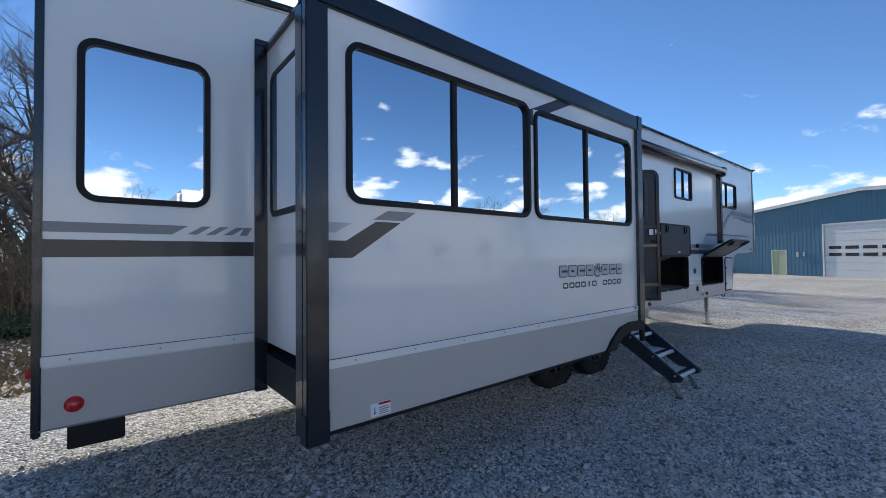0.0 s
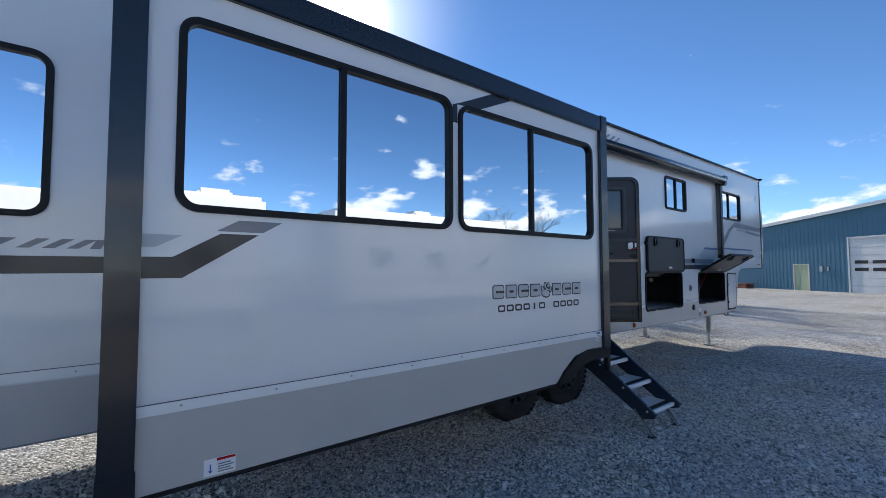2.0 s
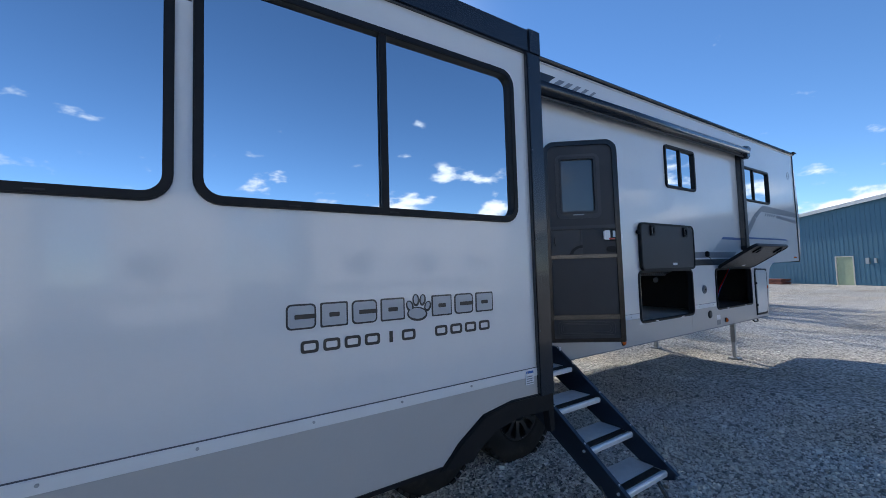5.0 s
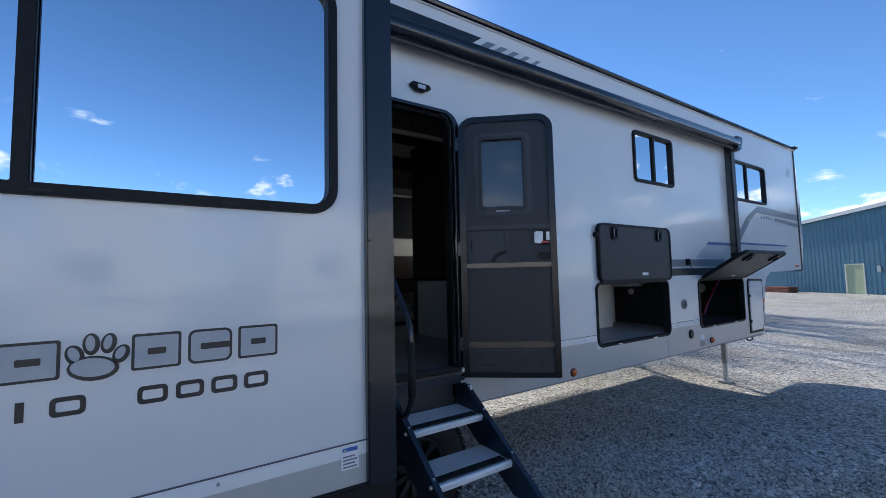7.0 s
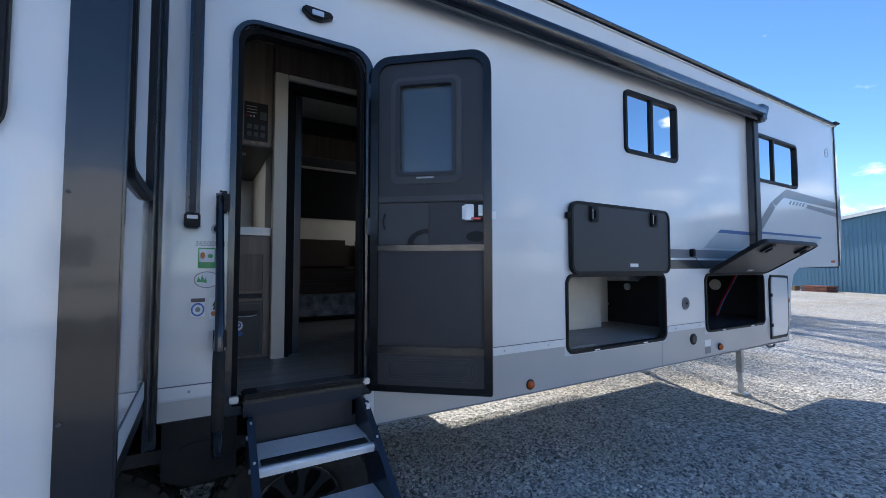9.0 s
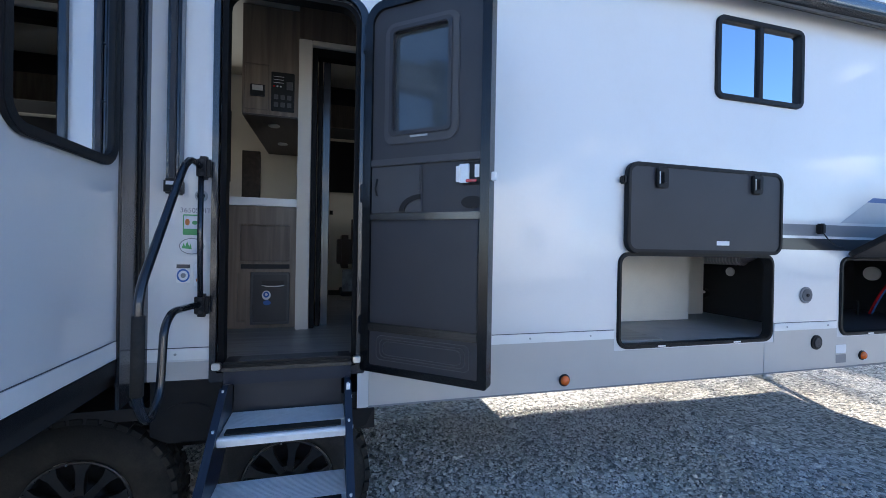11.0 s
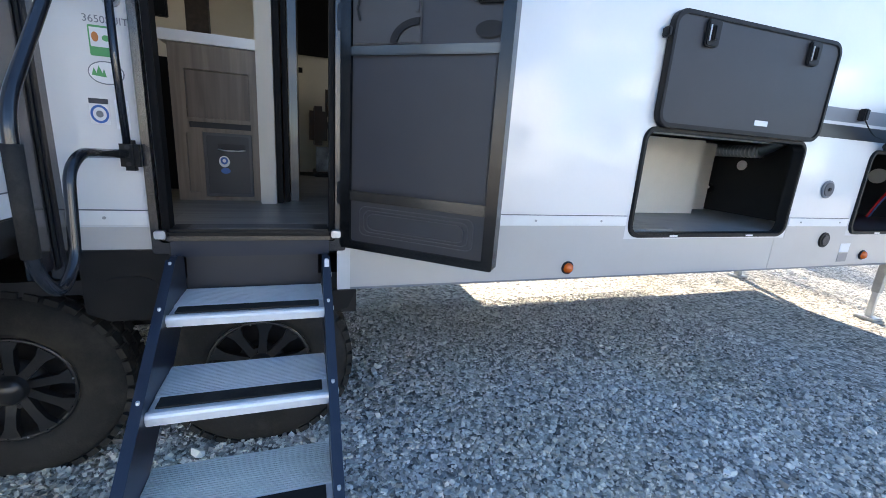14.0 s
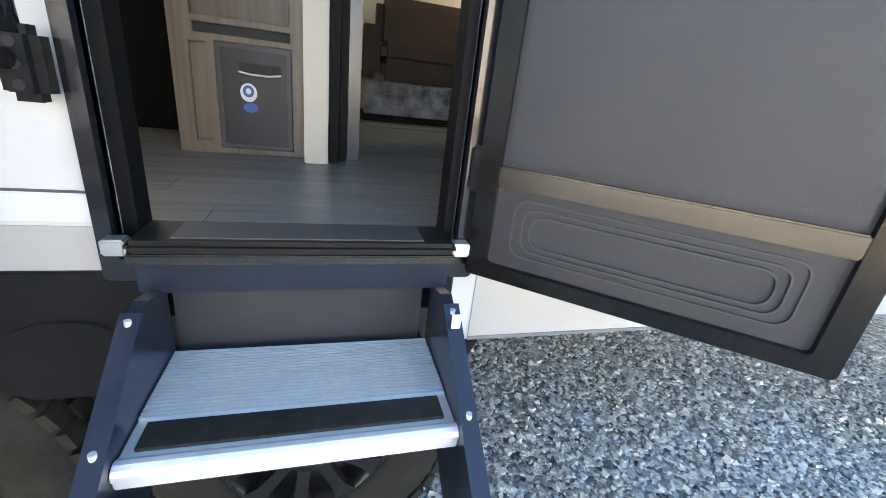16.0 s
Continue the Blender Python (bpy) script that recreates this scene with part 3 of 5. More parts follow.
part("pane", box(0.921, 0.928, 2.39, 2.99, 2.0, 2.95), MIRROR, fr)
# seal channels where the room leaves the wall
part("seal_frame", box(0.845, 0.93, B - 0.03, B + 0.04, 0.74, 3.22, 0.006), BLACKTRIM, trailer, "black slide-out seal frame")
part("seal_frame", box(4.77, 4.822, B - 0.05, B + 0.04, 0.90, 3.22, 0.006), BLACKTRIM, trailer, "black slide-out seal frame")
part("seal_strip", box(4.785, 4.806, B - 0.075, B - 0.05, 0.94, 3.18, 0.006), BLACKPL, trailer)
part("seal_frame", box(0.845, 4.822, B - 0.03, B + 0.04, 3.221, 3.27, 0.006), BLACKTRIM, trailer)
# wheel arch
arch = [(3.94, 0.69), (4.06, 0.795), (4.24, 0.91), (4.46, 0.948), (4.80, 0.942), (4.80, 0.70), (4.755, 0.70), (4.74, 0.835), (4.50, 0.845), (4.32, 0.81), (4.20, 0.74), (4.15, 0.69)]
part("wheel_arch", slab(arch, S - 0.028, S + 0.02, bevel=0.006), BLACKPL, slide, "black moulded wheel arch")
part("arch_liner", slab([(4.14, 0.70), (4.20, 0.76), (4.32, 0.83), (4.50, 0.865), (4.79, 0.86), (4.79, 0.935), (4.46, 0.935), (4.24, 0.895), (4.06, 0.78), (4.03, 0.70)], S + 0.051, S + 0.09), BLACKPL, slide)


# ---- tyres ----
def wheel_at(x, z=0.40):
    w = part("wheel", lathe([(0.415, 0.20), (0.42, 0.06), (0.415, 0.03), (0.385, 0.005), (0.33, -0.005), (0.26, 0.005), (0.235, 0.02), (0.23, 0.06), (0.23, 0.2)], 48, (x, 3.17, z)), RUBBER, trailer, "black rubber tyre", smooth=True)
    tread = bmesh.new()
    for k in range(40):
        a = 2 * math.pi * k / 40
        for off, y0, y1 in ((0.0, 3.18, 3.235), (0.5, 3.245, 3.30), (0.0, 3.31, 3.365)):
            aa = a + off * 2 * math.pi / 40
            t = Matrix.Translation((x, 0, z)) @ Matrix.Rotation(-aa, 4, "Y")
            box(0.405, 0.430, y0, y1, -0.024, 0.024, turn=t, bm=tread)
    part("tread", tread, RUBBER, w)
    part("rim", lathe([(0.233, 0.018), (0.228, 0.012), (0.218, 0.02), (0.21, 0.05), (0.205, 0.12), (0.0, 0.13)], 40, (x, 3.17, z)), RIM, w, "black alloy rim", smooth=True)
    for k in range(10):
        a = 2 * math.pi * k / 10 + 0.2
        arm_ = bmesh.new()
        for rad_, half, y0, y1 in ((0.055, 0.019, 3.205, 3.24), (0.12, 0.017, 3.193, 3.225), (0.18, 0.020, 3.186, 3.215), (0.219, 0.036, 3.184, 3.21)):
            for y in (y0, y1):
                for h_ in (-half, half):
                    arm_.verts.new((x + rad_ * math.cos(a) - h_ * math.sin(a), y, z + rad_ * math.sin(a) + h_ * math.cos(a)))
        av = arm_.verts[:]
        for i in (0, 4, 8):
            for p_, q_ in ((0, 1), (1, 3), (3, 2), (2, 0)):
                arm_.faces.new((av[i + p_], av[i + q_], av[i + 4 + q_], av[i + 4 + p_]))
        arm_.faces.new((av[0], av[1], av[3], av[2]))
        arm_.faces.new((av[12], av[13], av[15], av[14]))
        part("spoke", arm_, RIM, w)
    for k in range(20):
        a = 2 * math.pi * (k + 0.5) / 20
        part("rim_bolt", disc(x + 0.222 * math.cos(a), 3.182, z + 0.222 * math.sin(a), 0.004, 0.006, 6), ALUDULL if k % 5 == 0 else RIM, w)
    part("hub_cap", lathe([(0.0, -0.035), (0.036, -0.035), (0.04, -0.03), (0.052, -0.026), (0.06, -0.014), (0.062, 0.03), (0.1, 0.042), (0.105, 0.07)], 24, (x, 3.19, z)), RIM, w, smooth=True)
    for k in range(6):
        a = 2 * math.pi * k / 6 + 0.72
        part("lug_nut", disc(x + 0.084 * math.cos(a), 3.215, z + 0.084 * math.sin(a), 0.010, 0.03, 6), RIM, w)
    return w


for wx in (4.52, 5.46):
    wheel_at(wx)
far_t = bmesh.new()
for wx in (4.52, 5.46):
    disc(wx, 5.42, 0.40, 0.41, 0.24, 32, bm=far_t, bevel=0.03)
    tube([(wx, 3.3, 0.42), (wx, 5.4, 0.42)], 0.05, 10, far_t)
part("far_axles", far_t, RUBBER, trailer, "far wheels and axles")
# wheel well skirt below the doorway
part("well_skirt", slab([(4.84, 0.74), (4.92, 0.70), (5.15, 0.70), (5.15, 1.00), (4.84, 1.00)], B - 0.012, B, bevel=0.003), BLACKPL, trailer, "black wheel well skirt")
part("skirt_boss", slab([(5.0 + 0.10 * math.cos(a), 0.85 + 0.045 * math.sin(a)) for a in (2 * math.pi * k / 24 for k in range(24))], B - 0.018, B - 0.011, bevel=0.003), BLACKPL, trailer)
part("well_skirt", slab([(5.76, 0.79), (5.80, 0.68), (5.86, 0.70), (5.90, 0.79)], B - 0.010, B + 0.02, bevel=0.003), BLACKPL, trailer)
part("wheel_well", box(3.9, 5.95, 3.55, 3.58, 0.5, 1.0), DARKIN, trailer)

# ---- entry doorway and open door ----
BLACKMATTE = mat("matt_black_finish", (0.005, 0.005, 0.006), 0.6, vary=0.2, spec=0.15)
EDGE = mat("dark_anodised_frame", (0.032, 0.031, 0.031), 0.2, metal=0.75, vary=0.1)
part("door_frame", slab(rrect(5.092, 5.845, 0.985, 3.003, 0.13, foot=0.012), B - 0.022, B + 0.02, [rrect(*DOOR, 0.10, foot=0.015)], bevel=0.005), BLACKTRIM, trailer, "black aluminium door frame")
part("door_jamb", slab(rrect(5.121, 5.799, 1.031, 2.979, 0.10, foot=0.015), B + 0.021, B + 0.09, [rrect(5.148, 5.777, 1.052, 2.955, 0.085, foot=0.01)]), BLACKMATTE, trailer)
HINGE = Matrix.Translation((5.845, B - 0.02, 0)) @ Matrix.Rotation(radians(-40.1), 4, "Z")
DW = 0.695
door = part("entry_door", slab(rrect(0.0, DW, 1.015, 2.945, 0.11, foot=0.012), -0.018, 0.03, [rrect(0.17, 0.475, 2.26, 2.77, 0.02)], turn=HINGE), CHARCOAL, trailer, "charcoal entry door standing open")
part("edge_frame", slab(rrect(-0.004, DW + 0.004, 1.010, 2.950, 0.112, foot=0.012), -0.034, 0.036, [rrect(0.042, DW - 0.042, 1.045, 2.905, 0.075, foot=0.01)], bevel=0.004, turn=HINGE), EDGE, door, "black aluminium edge frame")
part("glass_bezel", slab(rrect(0.115, 0.535, 2.19, 2.82, 0.06), -0.026, -0.017, [rrect(0.165, 0.48, 2.255, 2.775, 0.02)], bevel=0.004, turn=HINGE), CHARCOAL2, door)
part("bezel_lip", slab(rrect(0.145, 0.50, 2.235, 2.795, 0.03), -0.033, -0.0265, [rrect(0.17, 0.475, 2.26, 2.77, 0.02)], bevel=0.003, turn=HINGE), CHARCOAL, door)
part("door_glass", slab(rrect(0.166, 0.479, 2.256, 2.774, 0.02), 0.0, 0.008, turn=HINGE), DIMGLASS, door, "smoked glass pane")
part("label_bar", box(0.27, 0.37, -0.0275, -0.026, 2.222, 2.232, turn=HINGE), STEEL, door)
for z0, z1, m_ in ((2.085, 2.12, CHARCOAL2), (1.805, 1.84, BRONZE), (1.225, 1.268, BRONZE)):
    part("cross_rail", box(0.042, DW - 0.042, -0.036, -0.0185, z0, z1, 0.004, turn=HINGE), m_, door, "dark metal cross rail")
part("screen_slider", box(0.046, 0.345, -0.029, -0.019, 1.845, 2.08, 0.004, turn=HINGE), CHARCOAL2, door, "charcoal sliding screen panel")
part("slider_grip", slab([(0.34 - 0.12 * math.cos(a), 1.846 + 0.085 * math.sin(a)) for a in (math.pi / 2 * k / 8 for k in range(9))] +
                          [(0.34 - 0.09 * math.cos(a), 1.846 + 0.06 * math.sin(a)) for a in (math.pi / 2 * (8 - k) / 8 for k in range(9))], -0.038, -0.0295, turn=HINGE), BLACKPL, door)
part("slider_pull", tube([HINGE @ Vector((0.085, -0.036, 1.93)), HINGE @ Vector((0.076, -0.040, 1.97)), HINGE @ Vector((0.085, -0.036, 2.02))], 0.005, 6), BLACKPL, door)
part("slider_rail", box(0.325, 0.337, -0.040, -0.0295, 1.95, 2.07, 0.002, turn=HINGE), CHARCOAL2, door)
part("latch_plate", box(0.56, 0.67, -0.030, -0.0185, 1.965, 2.075, 0.006, turn=HINGE), BLACKPL, door)
part("latch_body", box(0.545, 0.60, -0.042, -0.0305, 1.975, 2.065, 0.005, turn=HINGE), ALUDULL, door, "bare metal latch body")
part("latch_tag", box(0.535, 0.556, -0.046, -0.0425, 1.98, 2.055, 0.001, turn=HINGE), PAPER, door)
part("latch_tag", box(0.625, 0.648, -0.035, -0.0305, 2.0, 2.06, 0.001, turn=HINGE), PAPER, door)
part("latch_lever", box(0.585, 0.64, -0.048, -0.0425, 1.976, 1.99, 0.003, turn=HINGE), RED, door, "small red lever")
part("thumb_cup", slab([(0.61 + 0.055 * math.cos(a), 1.885 + 0.03 * math.sin(a)) for a in (2 * math.pi * k / 20 for k in range(20))], -0.027, -0.0185, bevel=0.003, turn=HINGE), BLACKPL, door)
part("strike_bolt", box(DW + 0.004, DW + 0.026, -0.012, 0.012, 1.985, 2.025, 0.003, turn=HINGE), ALU, door)
part("lower_panel", box(0.05, DW - 0.05, -0.024, -0.0185, 1.275, 1.80, 0.003, turn=HINGE), CHARCOAL, door)
for d in (0.0, 0.022, 0.040):
    part("kick_groove", slab(rrect(0.085 + d, DW - 0.085 - d, 1.075 + d * 0.7, 1.205 - d * 0.7, 0.03), -0.024 - d * 0.06, -0.0185, [rrect(0.089 + d, DW - 0.089 - d, 1.079 + d * 0.7, 1.201 - d * 0.7, 0.027)], bevel=0.001, turn=HINGE), CHARCOAL2, door)
for z in (1.25, 1.95, 2.75):
    part("hinge", box(-0.03, 0.02, -0.03, 0.012, z - 0.05, z + 0.05, 0.006, turn=HINGE), BLACKTRIM, door)
part("porch_light", slab([(5.42, 3.135), (5.445, 3.155), (5.58, 3.15), (5.60, 3.125), (5.55, 3.10), (5.53, 3.09), (5.475, 3.093), (5.455, 3.105)], B - 0.045, B - 0.0005, bevel=0.008), BLACKPL, trailer, "black porch light")
part("porch_lens", box(5.475, 5.54, B - 0.052, B - 0.0455, 3.105, 3.135, 0.004), ALUDULL, trailer)

# ---- folding entry steps ----
steps = part("entry_steps", box(5.165, 5.775, 3.035, 3.165, 1.074, 1.100, 0.010), BLACKPL, trailer, "folding steps with ribbed aluminium treads")
part("riser_plate", box(5.17, 5.77, 3.062, 3.082, 0.985, 1.073, 0.003), NAVY, steps, "dark blue steel riser")
part("riser_lip", box(5.165, 5.775, 3.04, 3.0615, 1.054, 1.073, 0.003), BRONZE, steps)
part("plate_grip", box(5.235, 5.705, 3.055, 3.145, 1.0995, 1.103, 0.001), CHARCOAL2, steps)
part("back_box", box(5.21, 5.725, 3.10, 3.115, 0.80, 0.984, 0.003), CHARCOAL, steps)
for x0 in (5.115, 5.785):
    part("end_block", box(x0 - 0.004, x0 + 0.036, B - 0.058, B - 0.0225, 1.052, 1.084, 0.004), ALUDULL, steps)
holes = [5.27, 5.38, 5.50, 5.62]
for x in holes:
    part("drain_slot", box(x, x + 0.03, 3.094, 3.0995, 0.82, 0.832), DARKIN, steps)
for sx in (5.184, 5.738):
    outline = [(3.085, 0.80), (3.085, 0.985), (3.00, 1.005), (2.955, 0.985), (1.945, 0.245), (1.95, 0.205), (2.06, 0.17)]
    b_ = bmesh.new()
    lo = [b_.verts.new((sx, y, z)) for y, z in outline]
    hi = [b_.verts.new((sx + 0.024, y, z)) for y, z in outline]
    b_.faces.new(lo[::-1])
    b_.faces.new(hi)
    for k in range(len(outline)):
        b_.faces.new((lo[k], lo[(k + 1) % len(outline)], hi[(k + 1) % len(outline)], hi[k]))
    part("stringer", b_, NAVY, steps, "dark blue steel side rail")
    ln = Vector((0, 1.93 - 2.955, 0.235 - 0.985)).normalized()
    nrm = Vector((0, -ln.z, ln.y))
    if nrm.z < 0:
        nrm = -nrm
    fl = bmesh.new()
    x0, x1 = (sx - 0.006, sx + 0.026) if sx < 5.4 else (sx - 0.002, sx + 0.030)
    for p in (Vector((0, 2.97, 0.995)), Vector((0, 1.93, 0.235))):
        for x in (x0, x1):
            for k in (0.001, 0.008):
                fl.verts.new(Vector((x, p.y, p.z)) + nrm * k)
    bmesh.ops.convex_hull(fl, input=fl.verts[:])
    part("rail_flange", fl, NAVY, steps)
    lx = sx + 0.012
    part("step_leg", tube([(lx, 2.16, 0.26), (lx, 1.985, 0.015)], 0.016, 6), BLACKTRIM, steps, "black adjustable leg")
    part("leg_foot", box(lx - 0.03, lx + 0.03, 1.95, 2.02, 0.0, 0.018, 0.004), BLACKPL, steps)
    for y in (2.95, 2.79, 2.53, 2.27, 2.02):
        part("bolt", disc(0.5 * (x0 + x1), y, 0.995 - (2.97 - y) * 0.731 + 0.0105, 0.0058, 0.012, 8, axis="z"), ALU, steps)
    for y, z in ((2.92, 0.93), (2.79, 0.835), (2.52, 0.64), (2.25, 0.445), (2.0, 0.26)):
        part("bolt", disc(sx - 0.004 if sx < 5.4 else sx + 0.028, y + 0.02, z, 0.010, 0.012, 8, axis="x"), ALU, steps)
for y, z in ((2.79, 0.847), (2.52, 0.649), (2.25, 0.452), (2.0, 0.254)):
    tr = part("tread", box(5.209, 5.737, y + 0.018, y + 0.285, z - 0.03, z - 0.006, 0.002), ALU, steps, "ribbed aluminium tread")
    ribs = bmesh.new()
    for k in range(20):
        ry = y + 0.097 + k * 0.0094
        box(5.211, 5.735, ry, ry + 0.005, z - 0.0065, z + 0.0005, bm=ribs)
    part("ribs", ribs, ALU, tr)
    part("grip_strip", box(5.228, 5.718, y + 0.032, y + 0.088, z - 0.0062, z + 0.001, 0.001), RUBBER, tr, "black grip strip")
    nose_ = bmesh.new()
    tube([(5.209, y + 0.012, z - 0.018), (5.737, y + 0.012, z - 0.018)], 0.017, 12, nose_)
    box(5.209, 5.737, y - 0.004, y + 0.01, z - 0.04, z - 0.018, 0.003, bm=nose_)
    part("nosing", nose_, ALU, tr, "rounded aluminium nosing", smooth=False)
part("warning_label", box(5.744, 5.762, 2.922, 2.925, 0.965, 1.0), PAPER, steps)

# ---- swing-out grab handle ----
grab = part("grab_handle", tube(soft_path([(5.055, B - 0.05, 2.035), (5.05, 2.95, 2.045), (5.045, 2.88, 2.00), (5.04, 2.475, 1.50), (5.04, 2.47, 1.12), (5.04, 2.56, 1.015), (5.04, 2.665, 1.08), (5.04, 2.70, 1.34), (5.045, 2.77, 1.39), (5.055, B - 0.05, 1.375)], 0.07, 6), 0.0155, 10), BLACKTRIM, trailer, "black swing-out grab handle", smooth=True)
part("sleeve", tube([(5.04, 2.474, 1.42), (5.04, 2.471, 1.15)], 0.020, 12), RUBBER, grab, "grey foam sleeve", smooth=True)
part("inner_bar", tube([(5.055, B - 0.055, 2.02), (5.06, B - 0.075, 1.70), (5.06, B - 0.055, 1.375)], 0.013, 10), BLACKTRIM, grab, smooth=True)
for z in (2.03, 1.37):
    part("bracket", box(5.035, 5.095, B - 0.075, B - 0.023, z - 0.055, z + 0.055, 0.014), BLACKPL, grab)
    for k in (-0.03, 0.0, 0.03):
        part("bracket_hole", disc(5.065, B - 0.076, z + k, 0.008, 0.004, 10), DARKIN, grab)
lock = part("door_lock", disc(5.045, B - 0.008, 1.90, 0.028, 0.016, 24, bevel=0.003), STEEL, trailer, "round lock")
part("lock_face", disc(5.045, B - 0.018, 1.90, 0.018, 0.004, 20), BLACKPL, lock)

# ---- awning ----
awning = part("awning", tube([(4.93, 3.03, 3.448), (10.56, 3.03, 3.51)], 0.074, 16), BLACKTRIM, trailer, "rolled dark awning with long arms", smooth=True)
part("awning_case", box(4.93, 10.62, 3.035, B - 0.001, 3.47, 3.50, 0.006), BLACKTRIM, awning)
part("fabric_edge", tube([(4.95, 3.03, 3.368), (10.55, 3.03, 3.43)], 0.012, 8), CHARCOAL2, awning)
for x0, x1, zb, zt in ((4.910, 4.968, 1.918, 3.42), (10.46, 10.60, 1.945, 3.50)):
    arm = part("awning_arm", slab([(x0, zb), (x1, zb), (x1, zt), (x0, zt)], B - 0.07, B - 0.002, bevel=0.006), BLACKTRIM, awning, "black folding arm")
    part("arm_inset", box(x0 + 0.016, x1 - 0.016, B - 0.082, B - 0.070, zb + 0.05, zt - 0.03, 0.004), CHARCOAL, arm)
    for k in range(6):
        part("rivet", disc(x0 + 0.012, B - 0.073, zb + 0.12 + k * 0.26, 0.005, 0.006, 8), CHARCOAL2, arm)
    part("arm_foot", box(x0 - 0.004, x1 + 0.004, B - 0.088, B - 0.001, zb - 0.02, zb + 0.05, 0.008), BLACKPL, arm)
part("arm_head", slab([(10.47, 3.40), (10.60, 3.40), (10.62, 3.48), (10.66, 3.55), (10.66, 3.59), (10.62, 3.61), (10.52, 3.605), (10.47, 3.56)], B - 0.17, B - 0.02, bevel=0.02), BLACKTRIM, awning)
part("foot_label", box(4.918, 4.96, B - 0.0895, B - 0.0885, 1.938, 1.955), PAPER, awning)

# ---- baggage hatches ----
def hatch_frame(r, name="hatch_frame"):
    return part(name, slab(rrect(r[0] - 0.02, r[1] + 0.02, r[2] - 0.02, r[3] + 0.02, 0.077), B - 0.016, B + 0.053, [inset(r, 0.004, 0.056)], bevel=0.004), BLACKPL, trailer, "black rubber-edged hatch frame")


def bay(r, wall_m, floor_m, depth, name, label, wide=0.05, left=0.05, right_depth=None):
    o = part(name, box(r[0] - left, r[1] + wide, B + 0.051, B + depth, r[2] - 0.05, r[2] + 0.0, 0), floor_m, trailer, label)
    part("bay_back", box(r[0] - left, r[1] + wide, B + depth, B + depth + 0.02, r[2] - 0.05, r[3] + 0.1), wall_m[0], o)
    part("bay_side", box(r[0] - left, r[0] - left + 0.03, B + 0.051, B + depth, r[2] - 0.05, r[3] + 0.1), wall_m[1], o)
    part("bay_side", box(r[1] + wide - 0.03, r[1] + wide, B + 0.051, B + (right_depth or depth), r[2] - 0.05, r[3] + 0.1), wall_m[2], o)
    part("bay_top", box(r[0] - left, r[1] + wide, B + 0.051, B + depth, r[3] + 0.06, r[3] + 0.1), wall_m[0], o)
    return o


hatch_frame(BAG1)
# back, top and right side coloured near-black, left side pale
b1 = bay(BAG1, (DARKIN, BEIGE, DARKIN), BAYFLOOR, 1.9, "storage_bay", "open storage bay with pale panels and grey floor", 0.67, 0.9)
part("bay_panel", box(6.62, 8.82, B + 0.76, B + 0.78, 1.055, 1.66, 0.003), BEIGE, b1, "pale partition panel")
part("bay_panel", box(8.83, 9.27, B + 1.02, B + 1.04, 1.055, 1.66, 0.003), BEIGE, b1)
duct = part("bay_duct", tube(soft_path([(9.35, B + 0.52, 1.70), (9.34, B + 0.66, 1.615), (9.33, B + 0.88, 1.60), (9.33, B + 1.08, 1.62), (9.36, B + 1.30, 1.69)], 0.12), 0.05, 14), ALUDULL, b1, "silver flexible duct")
for k in range(14):
    part("duct_ring", tube([(9.333, B + 0.66 + k * 0.033, 1.605), (9.333, B + 0.668 + k * 0.033, 1.605)], 0.054, 14), ALU, duct)
part("bay_outlet", disc(9.393, B + 0.84, 1.485, 0.042, 0.014, 24, axis="x"), PAPER, b1, "white round cover")
part("bay_valve", disc(9.385, B + 1.10, 1.25, 0.045, 0.03, 20, axis="x", bevel=0.005), BLACKPL, b1, "black drain valve")
part("valve_knob", disc(9.365, B + 1.10, 1.262, 0.014, 0.02, 12, axis="x"), PAPER, b1)
part("bay_header", box(7.44, 8.79, B + 0.054, B + 0.30, 1.645, 1.70, 0.004), BEIGE, b1, "tan header board")
hatch_frame(BAG2)
b2 = bay(BAG2, (DARKIN, DARKIN, DARKIN), CHARCOAL2, 0.98, "storage_bay", "open dark docking bay with hoses", 0.62)
part("bay_outlet", disc(11.33, B + 0.81, 1.47, 0.075, 0.02, 24, axis="x"), PAPER, b2, "white round cover")
for k, m_ in ((0.0, RED), (0.03, BLUEP)):
    part("hose", tube(soft_path([(10.95 + k, B + 0.62, 1.07), (11.0 + k, B + 0.58, 1.25), (11.10 + k, B + 0.52, 1.45), (11.2 + k, B + 0.45, 1.68)], 0.1), 0.011, 8), m_, b2, "thin coloured water hose")
part("bay_pipe", tube([(10.85, B + 0.66, 1.06), (10.85, B + 0.66, 1.2)], 0.012, 8), BLACKPL, b2)
for r in (BAG1, BAG2):
    for f_ in (0.25, 0.75):
        x = r[0] + (r[1] - r[0]) * f_
        part("frame_clip", box(x - 0.03, x + 0.03, B - 0.02, B - 0.0165, r[2] - 0.014, r[2] - 0.004), ALU, trailer)


